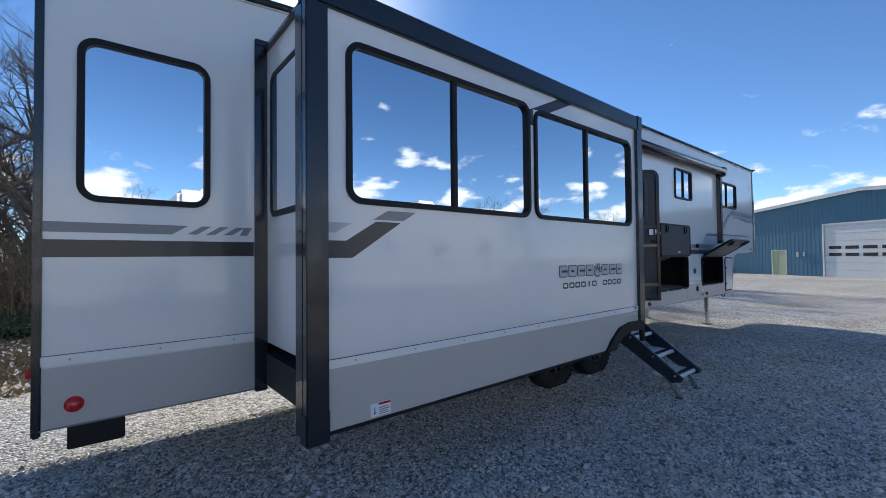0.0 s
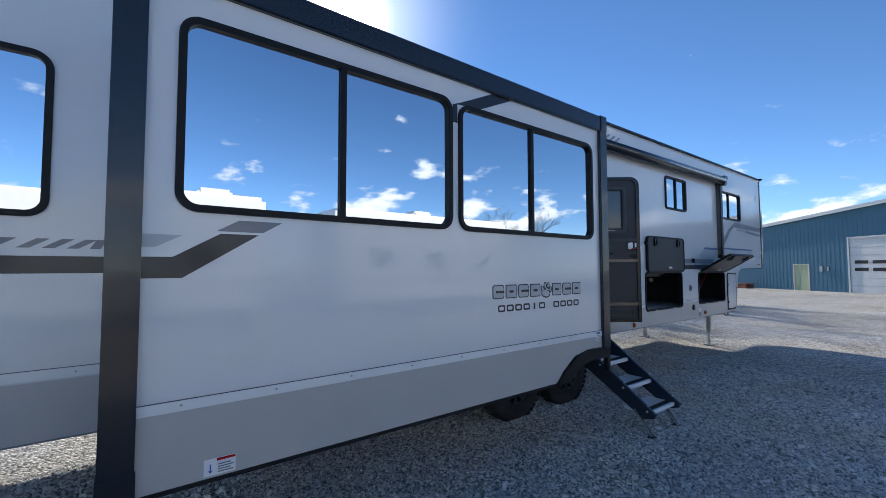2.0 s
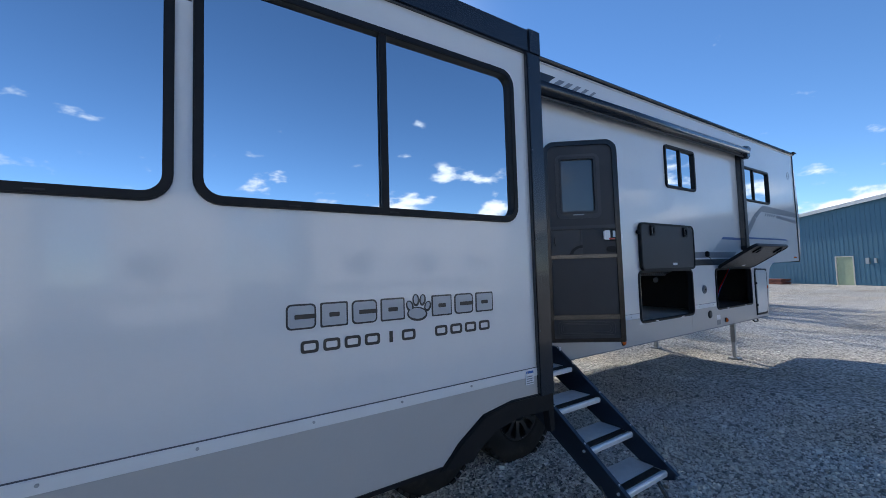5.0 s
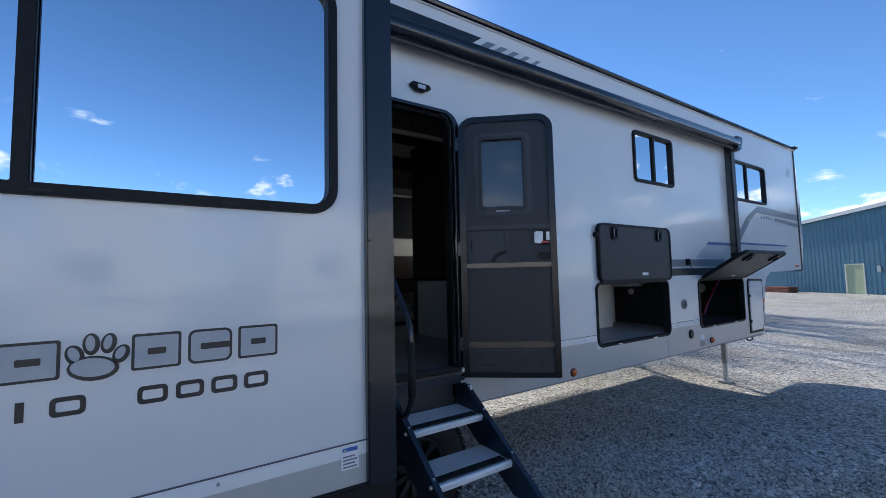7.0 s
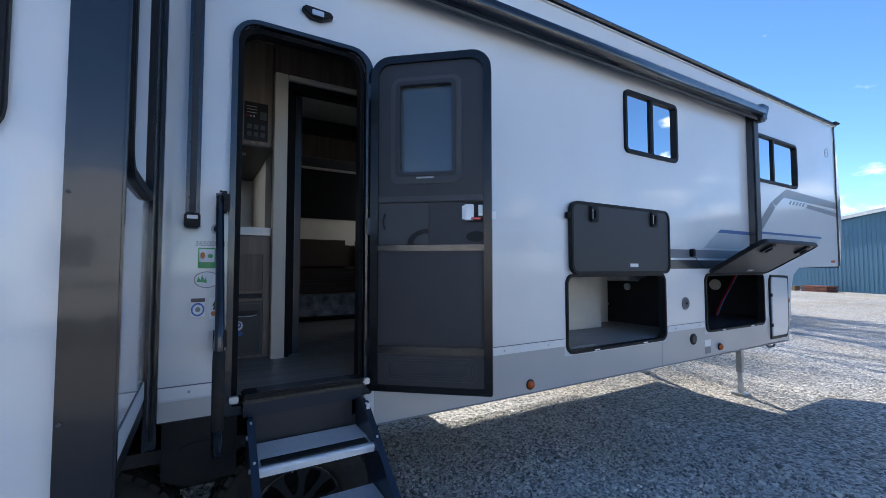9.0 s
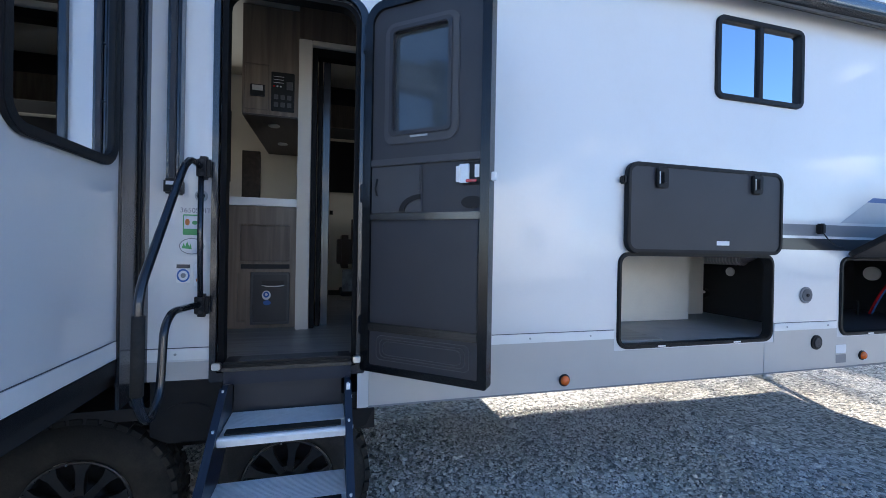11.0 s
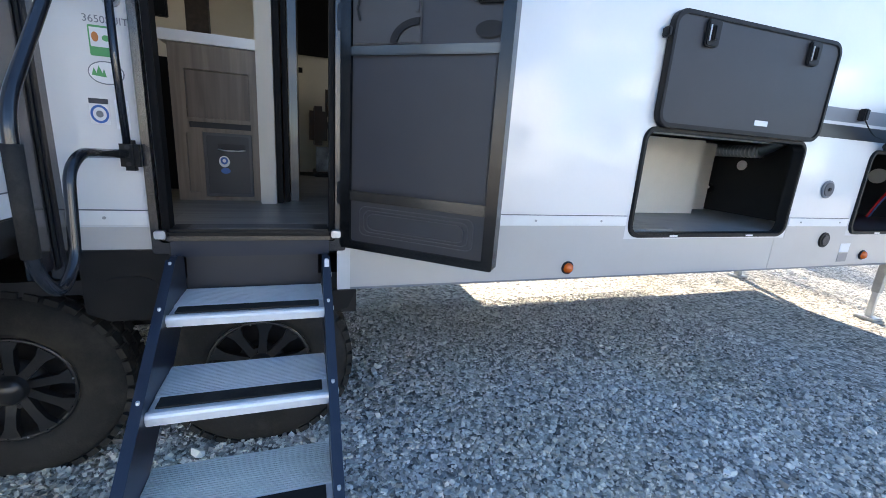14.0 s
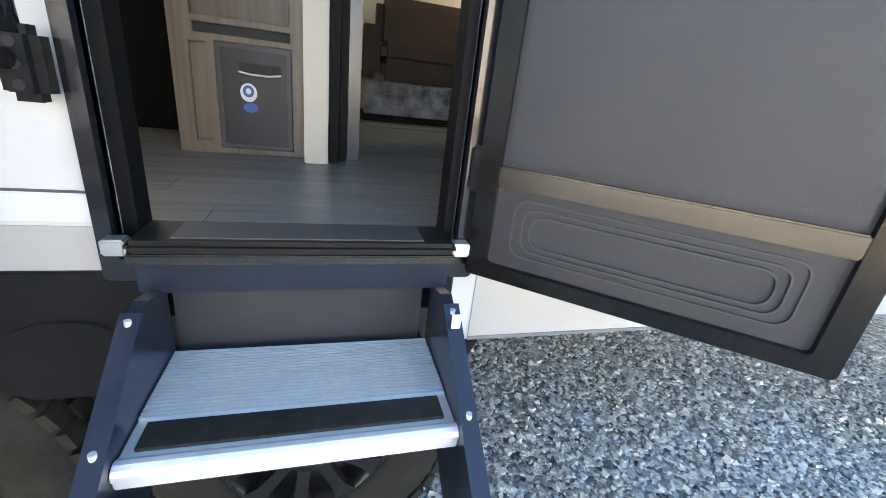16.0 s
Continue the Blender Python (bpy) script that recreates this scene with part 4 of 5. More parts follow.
def hatch_door(x0, x1, length, turn, label):
    """A baggage door hung by its edge at local z = 0, opening upwards, inner face to -y."""
    d = part("hatch_door", slab(rrect(x0, x1, 0.0, length, 0.07), -0.012, 0.018, bevel=0.004, turn=turn), CHARCOAL, trailer, label)
    part("door_edge", slab(rrect(x0 - 0.008, x1 + 0.008, -0.006, length + 0.008, 0.078), -0.02, 0.022, [rrect(x0 + 0.018, x1 - 0.018, 0.02, length - 0.018, 0.055)], bevel=0.004, turn=turn), BLACKPL, d)
    for f_ in (0.19, 0.81):
        x = x0 + (x1 - x0) * f_
        lt = part("slam_latch", slab(rrect(x - 0.048, x + 0.048, length - 0.155, length - 0.02, 0.02), -0.034, -0.0125, bevel=0.006, turn=turn), BLACKPL, d, "black slam latch")
        part("latch_tongue", box(x - 0.018, x + 0.020, -0.052, -0.0345, length - 0.13, length - 0.05, 0.008, turn=turn), BLACKPL, lt)
        part("latch_slot", box(x - 0.035, x - 0.024, -0.038, -0.0345, length - 0.13, length - 0.05, 0.002, turn=turn), ALUDULL, lt)
    c = 0.5 * (x0 + x1) + 0.12
    part("door_label", box(c - 0.055, c + 0.055, -0.0145, -0.0125, 0.055, 0.085, turn=turn), PAPER, d, "small white label")
    return d


hatch_door(7.49, 8.80, 0.575, Matrix.Translation((0, B - 0.028, 1.662)), "charcoal baggage door folded up flat")
tip = math.atan2(0.31, 0.50)
hatch_door(9.49, 10.76, 0.585, Matrix.Translation((0, B - 0.03, 1.655)) @ Matrix.Rotation(radians(90) - tip, 4, "X"), "charcoal baggage door propped half open")
part("hatch_catch", box(7.445, 7.475, B - 0.05, B - 0.001, 2.10, 2.15, 0.008), BLACKPL, trailer)
part("hatch_catch", box(9.20, 9.24, B - 0.05, B - 0.001, 1.82, 1.90, 0.008), BLACKPL, trailer, "black hatch catch with cord")
part("catch_cord", tube(soft_path([(9.22, B - 0.04, 1.83), (9.27, B - 0.06, 1.76), (9.36, B - 0.05, 1.73), (9.47, B - 0.04, 1.72)], 0.04), 0.004, 6), BLACKPL, trailer)
# slim service door near the nose
part("service_door", slab([(10.93, 0.885), (11.31, 0.885), (11.36, 1.00), (11.37, 1.58), (10.96, 1.59), (10.93, 1.55)], B - 0.022, B - 0.001, bevel=0.006), WHITE, trailer, "white slim service door")
part("service_frame", slab([(10.895, 0.85), (11.33, 0.85), (11.395, 0.98), (11.41, 1.61), (10.94, 1.625), (10.895, 1.57)], B - 0.016, B - 0.0005,
     [[(10.925, 0.88), (11.315, 0.88), (11.365, 1.00), (11.375, 1.585), (10.955, 1.595), (10.925, 1.553)]], bevel=0.003), BLACKPL, trailer)
part("service_hinge", box(10.90, 10.935, B - 0.03, B - 0.017, 1.36, 1.40, 0.003), BLACKPL, trailer)
part("service_hinge", box(10.90, 10.935, B - 0.03, B - 0.017, 1.00, 1.04, 0.003), BLACKPL, trailer)


def lamp(x, z, r, m_, name="marker_light"):
    o = part(name, disc(x, B - 0.010, z, r + 0.008, 0.012, 24, bevel=0.003), BLACKPL if m_ is AMBER else m_, trailer, "round marker lamp")
    part("lens", lathe([(r, 0.0), (r * 0.9, -0.012), (r * 0.55, -0.02), (0.001, -0.023)], 24, (x, B - 0.0165, z)), m_, o, smooth=True)
    return o


lamp(7.07, 0.86, 0.030, AMBER)
lamp(9.725, 0.878, 0.030, AMBER)
lamp(-0.11, 0.875, 0.036, RED, "rear_reflector")
part("tail_lens", box(-0.31, -0.286, B + 0.02, B + 0.12, 1.03, 1.10, 0.01), RED, trailer)
part("nose_marker", box(12.90, 13.02, B - 0.016, B - 0.001, 1.785, 1.815, 0.005), AMBER, trailer)
part("side_reflector", box(11.42, 11.455, B - 0.012, B - 0.001, 1.27, 1.32, 0.003), AMBER, trailer)
v = part("water_inlet", disc(9.11, B - 0.006, 1.36, 0.062, 0.012, 28, bevel=0.003), GREYVINYL, trailer, "round grey inlet cover")
part("inlet_flap", disc(9.11, B - 0.014, 1.36, 0.047, 0.006, 24), SEAM, v)
part("inlet_lock", disc(9.11, B - 0.020, 1.36, 0.012, 0.008, 12), BLACKPL, v)
v = part("cable_inlet", disc(9.225, B - 0.008, 1.00, 0.055, 0.014, 28, bevel=0.003), BLACKPL, trailer, "round black cable inlet")
part("inlet_cap", disc(9.225, B - 0.018, 1.00, 0.036, 0.008, 24, bevel=0.002), CHARCOAL, v)
part("data_plate", box(9.44, 9.55, B - 0.006, B - 0.0045, 0.905, 0.97), PAPER, trailer)
part("data_plate", box(9.44, 9.55, B - 0.006, B - 0.0045, 0.83, 0.895), GREYVINYL, trailer)

# ---- chassis things ----
part("bumper_box", box(-0.14, 0.12, B + 0.02, B + 0.16, 0.615, 0.745, 0.006), BLACKPL, trailer, "black bumper end")
leg = part("landing_leg", box(11.27, 11.34, 3.62, 3.69, 0.30, 0.80, 0.004), STEEL, trailer, "galvanised landing leg")
part("leg_inner", box(11.28, 11.33, 3.63, 3.68, 0.03, 0.31, 0.004), ALUDULL, leg)
part("leg_foot", box(11.22, 11.39, 3.57, 3.74, 0.0, 0.03, 0.006), STEEL, leg)
part("leg_pin", tube([(11.30, 3.50, 0.70), (11.52, 3.52, 0.68)], 0.012, 8), BLACKPL, leg)
leg2 = part("landing_leg", box(11.27, 11.34, 5.05, 5.12, 0.03, 0.80, 0.004), STEEL, trailer)
part("leg_foot", box(11.22, 11.39, 5.0, 5.17, 0.0, 0.03, 0.006), STEEL, leg2)
part("hose_loop", tube(soft_path([(11.10, 3.3, 0.80), (11.2, 3.28, 0.70), (11.45, 3.3, 0.70), (11.50, 3.4, 0.82)], 0.08), 0.012, 8), BLACKPL, trailer)
# ---- vinyl graphics ----
def para(x0, x1, z0, z1, lean):
    return [(x0, z0), (x1, z0), (x1 + lean, z1), (x0 + lean, z1)]


decal([(-0.245, 1.842), (0.35, 1.842), (0.44, 1.90), (-0.245, 1.90)], GREYVINYL, B, label="grey stripe")
for k in range(4):
    decal(para(0.435 + k * 0.105, 0.49 + k * 0.105 if k < 3 else 0.80, 1.845, 1.90, 0.085 if k < 3 else 0.03), GREYVINYL, B)
decal([(-0.245, 1.70), (0.842, 1.70), (0.842, 1.80), (-0.245, 1.80)], BLACKVINYL, B, label="wide black stripe")
decal([(0.981, 1.68), (1.14, 1.68), (1.48, 1.90), (1.30, 1.90), (1.10, 1.78), (0.981, 1.78)], BLACKVINYL, S, slide, label="black bent stripe")
decal([(1.28, 1.912), (1.50, 1.912), (1.60, 1.972), (1.385, 1.972)], GREYVINYL, S, slide)
decal([(0.981, 1.825), (1.03, 1.825), (1.14, 1.885), (0.981, 1.885)], LIGHTVINYL, S, slide)
decal([(2.80, 2.80), (2.845, 2.80), (2.845, 2.94), (3.08, 2.958), (3.42, 3.109), (3.20, 3.109), (2.90, 2.972), (2.80, 2.93)], BLACKVINYL, S, slide)
decal([(4.97, 3.55), (6.80, 3.55), (6.74, 3.605), (5.99, 3.605), (6.12, 3.70), (4.97, 3.70)], BLACKVINYL, B, label="dark upper stripe")
for k in range(5):
    decal(para(6.06 + k * 0.145, 6.15 + k * 0.135, 3.606, 3.69, 0.125), GREYVINYL, B)
decal([(8.83, 1.805), (10.16, 1.81), (10.27, 1.90), (8.83, 1.89)], GREYVINYL, B, label="grey stripe")
decal([(8.83, 1.70), (9.95, 1.70), (10.12, 1.79), (8.83, 1.785)], BLACKVINYL, B, label="black stripe")
decal([(9.47, 1.915), (10.26, 1.92), (10.55, 2.085), (9.76, 2.085)], LIGHTVINYL, B, label="silver slanted panel")
decal([(9.76, 2.087), (10.55, 2.087), (10.60, 2.125), (9.83, 2.125)], BLUEVINYL, B, label="blue stripe")
decal([(10.62, 2.03), (12.30, 2.06), (12.62, 2.12), (10.62, 2.115)], LIGHTVINYL, B)
decal([(10.62, 2.117), (12.62, 2.122), (12.55, 2.145), (10.64, 2.145)], BLUEVINYL, B)
decal([(10.62, 2.17), (10.80, 2.17), (11.16, 2.46), (11.10, 2.52), (11.05, 2.52)], GREYVINYL, B)
decal([(11.08, 2.535), (11.18, 2.48), (11.42, 2.61), (13.18, 2.585), (13.18, 2.685), (11.50, 2.725)], GREYVINYL, B, label="grey bent stripe")
for k in range(5):
    decal(para(11.56 + k * 0.10, 11.61 + k * 0.10, 2.535, 2.585, 0.05), GREYVINYL, B)
decal([(12.10, 2.525), (13.18, 2.465), (13.18, 2.53), (12.16, 2.58)], GREYVINYL, B)
decal([(13.22, 2.585), (13.25, 2.585), (13.25, 2.685), (13.22, 2.685)], GREYVINYL, B - 0.004)
hexa = [(12.90 + 0.075 * math.cos(a), 3.40 + 0.075 * math.sin(a)) for a in (math.pi / 3 * k + math.pi / 6 for k in range(6))]
part("badge", slab(hexa, B - 0.003, B - 0.0005, [[(12.90 + (x - 12.90) * 0.86, 3.40 + (z - 3.40) * 0.86) for x, z in hexa]]), GREYVINYL, trailer, "small hexagonal badge")
part("badge_bar", box(12.852, 12.948, B - 0.003, B - 0.0005, 3.395, 3.405), GREYVINYL, trailer)
# maker's mark: plain outlined blocks and bars in its colours
xs_ = [3.19 + 0.1465 * k for k in range(8)]
for k, x in enumerate(xs_):
    if k == 4:
        continue
    w = 0.128 if k != 3 else 0.132
    o = part("mark_block", slab(rrect(x, x + w, 1.482, 1.592, 0.022 if k % 2 == 0 else 0.008, 4), S - 0.003, S - 0.0005), BLACKVINYL, slide, "outlined block of a maker's mark")
    part("mark_fill", slab(rrect(x + 0.008, x + w - 0.008, 1.490, 1.584, 0.016 if k % 2 == 0 else 0.005, 4), S - 0.0045, S - 0.0032), LIGHTVINYL, o)
    part("mark_slit", slab(rrect(x + (0.035 if k % 2 == 0 else 0.04), x + w + (0.0 if k % 2 == 0 else -0.04), 1.527, 1.547, 0.004, 2), S - 0.006, S - 0.0047), BLACKVINYL, o)


def oval(cx, cz, rx, rz, tilt=0.0, n=20):
    c, s = math.cos(tilt), math.sin(tilt)
    return [(cx + rx * math.cos(a) * c - rz * math.sin(a) * s, cz + rx * math.cos(a) * s + rz * math.sin(a) * c) for a in (2 * math.pi * k / n for k in range(n))]


PAW = ((3.835, 1.503, 0.060, 0.036, -0.1), (3.792, 1.545, 0.021, 0.030, 0.35), (3.828, 1.573, 0.020, 0.032, 0.05), (3.868, 1.572, 0.019, 0.030, -0.15), (3.898, 1.538, 0.020, 0.028, -0.4))
for cx, cz, rx, rz, tl in PAW:
    o = part("mark_oval", slab(oval(cx, cz, rx, rz, tl), S - 0.003, S - 0.0005), BLACKVINYL, slide)
    part("mark_fill", slab(oval(cx - 0.002, cz + 0.003, rx - 0.009, rz - 0.009, tl), S - 0.0045, S - 0.0032), LIGHTVINYL, o)
for k in range(11):
    if k == 6:
        continue
    x = 3.25 + 0.0985 * k
    if k == 4:
        part("mark_bar", box(x + 0.03, x + 0.048, S - 0.003, S - 0.0005, 1.378, 1.432), BLACKVINYL, slide)
        continue
    part("mark_bar", slab(rrect(x, x + 0.078, 1.378, 1.432, 0.014, 3), S - 0.003, S - 0.0005, [rrect(x + 0.013, x + 0.065, 1.391, 1.419, 0.006, 2)]), BLACKVINYL, slide, "dark ring of a maker's mark")
# stickers
st = part("sticker", box(1.25, 1.39, S - 0.007, S - 0.0055, 0.72, 0.80), PAPER, slide, "white safety sticker")
part("sticker_bar", box(1.305, 1.388, S - 0.0085, S - 0.0072, 0.786, 0.798), RED, st)
part("sticker_arrow", slab([(1.268, 0.745), (1.278, 0.732), (1.288, 0.745), (1.281, 0.745), (1.281, 0.775), (1.275, 0.775), (1.275, 0.745)], S - 0.0085, S - 0.0072), BLUEP, st)
for k in range(4):
    part("sticker_line", box(1.31, 1.38 - 0.012 * (k % 2), S - 0.0085, S - 0.0072, 0.73 + k * 0.012, 0.735 + k * 0.012), GREYVINYL, st)
st = part("sticker", box(4.575, 4.645, S - 0.0125, S - 0.0105, 1.015, 1.10), PAPER, slide, "white data sticker")
part("sticker_bar", box(4.58, 4.64, S - 0.0145, S - 0.0127, 1.082, 1.096), BLUEP, st)
for k in range(4):
    part("sticker_line", box(4.582, 4.638 - 0.008 * (k % 2), S - 0.0145, S - 0.0127, 1.022 + k * 0.013, 1.027 + k * 0.013), GREYVINYL, st)
st = part("sticker", slab(rrect(4.965, 5.04, 1.708, 1.808, 0.006), B - 0.003, B - 0.0005), GREEN, trailer, "green and white sticker")
part("sticker_face", box(4.97, 5.035, B - 0.0045, B - 0.0032, 1.738, 1.801), PAPER, st)
part("sticker_mark", slab(oval(4.985, 1.770, 0.010, 0.016), B - 0.006, B - 0.0047), ORANGEP, st)
part("sticker_mark", slab(oval(5.017, 1.768, 0.012, 0.010), B - 0.006, B - 0.0047), GREEN, st)
st = part("sticker", slab(oval(5.005, 1.653, 0.055, 0.04), B - 0.003, B - 0.0005), GREYVINYL, trailer, "oval landscape sticker")
part("sticker_face", slab(oval(5.005, 1.653, 0.051, 0.036), B - 0.0045, B - 0.0032), PAPER, st)
part("sticker_mark", slab([(4.962, 1.643), (4.97, 1.668), (4.977, 1.650), (4.985, 1.676), (4.995, 1.650), (5.0, 1.666), (5.006, 1.638)], B - 0.006, B - 0.0047), GREEN, st)
st = part("sticker", slab(rrect(4.94, 5.0, 1.475, 1.565, 0.005), B - 0.003, B - 0.0005), PAPER, trailer, "badge with a blue ring")
part("sticker_bar", box(4.941, 4.999, B - 0.0045, B - 0.0032, 1.546, 1.564), NAVY, st)
part("sticker_ring", slab(oval(4.97, 1.510, 0.028, 0.032), B - 0.0045, B - 0.0032, [oval(4.97, 1.510, 0.021, 0.024)]), BLUEP, st)
part("sticker_mark", slab(oval(4.97, 1.510, 0.011, 0.012), B - 0.0045, B - 0.0032), GREYVINYL, st)
st = part("sticker", slab(rrect(5.018, 5.06, 1.460, 1.565, 0.004), B - 0.003, B - 0.0005), PAPER, trailer, "pale sticker with a small tree")
part("sticker_mark", slab([(5.033, 1.505), (5.045, 1.505), (5.041, 1.525), (5.047, 1.525), (5.039, 1.550), (5.031, 1.525), (5.037, 1.525)], B - 0.0045, B - 0.0032), EVERGREEN, st)
part("sticker_mark", slab(oval(5.039, 1.488, 0.014, 0.012), B - 0.0045, B - 0.0032), ORANGEP, st)


def words(text, at, height, m_, parent):
    cu = bpy.data.curves.new("lettering", "FONT")
    cu.body, cu.size, cu.extrude = text, height, 0.0006
    tmp = new("lettering", cu)
    me = bpy.data.meshes.new_from_object(tmp.evaluated_get(bpy.context.evaluated_depsgraph_get()))
    bpy.data.objects.remove(tmp)
    me.transform(Matrix.Translation(at) @ Matrix.Rotation(radians(90), 4, "X"))
    b_ = bmesh.new()
    b_.from_mesh(me)
    bpy.data.meshes.remove(me)
    return part("lettering", b_, m_, parent)


words("3650SUITE", (4.951, B - 0.0015, 1.817), 0.034, GREYVINYL, trailer)

# ---- inside the doorway ----
part("inner_floor", box(3.2, 7.9, B + 0.091, 6.85, 1.0, 1.045), DARKIN, trailer)
part("inner_ceiling", box(-0.1, 11.5, B + 0.06, 6.9, 3.40, 3.43), IVORY, trailer)
part("inner_wall", box(5.30, 5.34, 5.6, 6.88, 1.0, 3.4), IVORY, trailer)
part("inner_wall", box(7.92, 7.96, B + 0.06, 5.75, 1.76, 3.4), IVORY, trailer)
part("inner_wall", box(7.92, 7.96, B + 1.94, 5.75, 1.0, 1.76), IVORY, trailer)
# opening left in this end wall for the added fill lamp
part("inner_wall", box(7.92, 7.96, 5.75, 6.88, 1.0, 2.15), IVORY, trailer)
part("inner_wall", box(7.92, 7.96, 5.75, 6.88, 3.05, 3.4), IVORY, trailer)
part("inner_wall", box(7.92, 7.96, 6.65, 6.88, 2.15, 3.05), IVORY, trailer)
part("inner_wall", box(5.30, 7.96, 6.86, 6.90, 1.0, 3.42), IVORY, trailer, "ivory inner wall")
part("inner_wall", slab([(3.0, 1.0), (5.30, 1.0), (5.30, 3.4), (3.0, 3.4)], 5.50, 5.53, [rrect(3.1, 4.3, 2.0, 2.95, 0.06)]), IVORY, trailer)
# unseen window, assumed so that daylight enters the room
fw = part("far_window", slab(rrect(3.05, 4.35, 1.95, 3.0, 0.08), FAR - 0.002, FAR + 0.02, [rrect(3.1, 4.3, 2.0, 2.95, 0.05)]), BLACKPL, trailer)
# coloured near-black, unlike the ivory walls
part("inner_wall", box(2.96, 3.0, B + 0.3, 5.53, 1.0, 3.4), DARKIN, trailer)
part("slide_shell", box(5.28, 5.30, 5.6, 6.9, 0.95, 3.45), WHITE, trailer)
rng_f = random.Random(3)
for i in range(20):
    y0 = B + 0.095 + i * 0.145
    xa = 4.3 - rng_f.random() * 1.2
    while xa < 7.9:
        xb = min(xa + 1.22, 7.9)
        part("floor_plank", box(max(xa, 3.3) + 0.001, xb - 0.001, y0 + 0.001, y0 + 0.144, 1.046, 1.060), PLANK, trailer)
        xa = xb
# added fill lamps at assumed, unseen windows, to brighten the room
for nm, at, to, sx_, sy_, watts in (("room_fill_lamp", (3.7, 5.52, 2.48), (3.7, 0, 2.0), 1.15, 0.9, 1.9), ("slide_fill_lamp", (7.90, 6.2, 2.6), (0, 6.0, 1.8), 0.8, 0.8, 0.6)):
    lm = new(nm, bpy.data.lights.new(nm, "AREA"))
    lm.data.shape, lm.data.size, lm.data.size_y, lm.data.energy, lm.data.color = "RECTANGLE", sx_, sy_, watts, (0.86, 0.93, 1.0)
    lm.matrix_world = look(at, to)
post = part("white_post", box(5.42, 5.51, 4.0, 4.09, 1.06, 3.15, 0.004), IVORY, trailer, "ivory corner post")
part("partition", box(5.425, 5.505, 4.09, 5.50, 1.06, 3.40), IVORY, trailer)
part("end_board", box(5.419, 5.4245, 4.092, 4.45, 2.006, 2.598), DARKWOOD, trailer, "dark wood end board")
part("soffit_board", box(5.422, 6.6, 4.0, 4.089, 3.152, 3.398, 0.003), PANELWOOD, trailer, "dark wood soffit")
for x0, x1, y0 in ((5.512, 5.548, 4.03), (5.555, 5.585, 4.10)):
    part("pocket_frame", box(x0, x1, y0, y0 + 0.06, 1.06, 3.06, 0.004), BLACKMATTE, trailer, "dark pocket door frame")
part("pocket_header", box(5.512, 6.6, 4.0, 4.12, 3.112, 3.15, 0.004), IVORY, trailer)
part("pocket_track", box(5.512, 6.6, 4.03, 4.12, 3.05, 3.111, 0.003), BLACKMATTE, trailer)
part("pocket_panel", box(5.59, 5.64, 4.14, 5.5, 1.06, 3.06, 0.003), NAVY, trailer, "dark sliding door panel")
part("pocket_knob", disc(5.66, 4.9, 1.98, 0.02, 0.03, 14, axis="x"), BLACKPL, trailer)
# partition in the same near-black
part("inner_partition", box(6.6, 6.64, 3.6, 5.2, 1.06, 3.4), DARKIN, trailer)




def peninsula():
    c = thing("kitchen_cabinet", (5.19, 4.4, 1.06), "brown wood cabinet with framed panels and black vent door", "cabinet")
    part("body", box(4.965, 5.415, 4.12, 4.75, 1.06, 1.945, 0.003), CABWOOD, c)
    part("panel_frame", slab([(4.96, 1.062), (5.418, 1.062), (5.418, 1.944), (4.96, 1.944)], 4.098, 4.12,
         [rrect(5.035, 5.37, 1.545, 1.81, 0.002, 1), rrect(5.04, 5.37, 1.49, 1.525, 0.002, 1), rrect(5.02, 5.075, 1.11, 1.46, 0.002, 1), rrect(5.105, 5.375, 1.085, 1.47, 0.002, 1)], bevel=0.002), CABWOOD, c)
    # dark strip laid in the drawer slot as its shade
    part("drawer_gap_shade", box(5.04, 5.37, 4.112, 4.119, 1.491, 1.524), DARKIN, c)
    # wood darker than the frame, so the recess's shade is in the colour
    part("inset_panel", box(5.037, 5.368, 4.108, 4.1195, 1.547, 1.808, 0.004), PANELWOOD, c)
    vent_ = part("vent_door", box(5.109, 5.371, 4.095, 4.118, 1.089, 1.466, 0.004), CHARCOAL, c, "black vent door")
    part("vent_frame", slab(rrect(5.109, 5.371, 1.089, 1.466, 0.004, 1), 4.088, 4.0945, [rrect(5.125, 5.355, 1.105, 1.45, 0.004, 1)]), CHARCOAL2, vent_)
    part("vent_recess", box(5.185, 5.335, 4.091, 4.0945, 1.362, 1.405, 0.002), DARKIN, vent_)
    part("vent_handle", tube([(5.185, 4.085, 1.372), (5.225, 4.075, 1.366), (5.295, 4.075, 1.366), (5.335, 4.085, 1.372)], 0.004, 6), ALU, vent_)
    part("vent_sticker", slab(oval(5.215, 1.30, 0.030, 0.034), 4.092, 4.0945), PAPER, vent_, "white and blue sticker")
    part("sticker_ring", slab(oval(5.215, 1.305, 0.020, 0.022), 4.089, 4.0915, [oval(5.215, 1.305, 0.010, 0.011)]), BLUEP, vent_)
    part("sticker_bar", slab(oval(5.22, 1.245, 0.026, 0.018), 4.092, 4.0945), BLUEP, vent_)
    return c


peninsula()
ct = thing("countertop", (5.17, 4.4, 1.945), "white countertop on the cabinet", "countertop")
part("slab_top", box(4.92, 5.418, 4.085, 4.80, 1.947, 2.005, 0.004), COUNTER, ct)


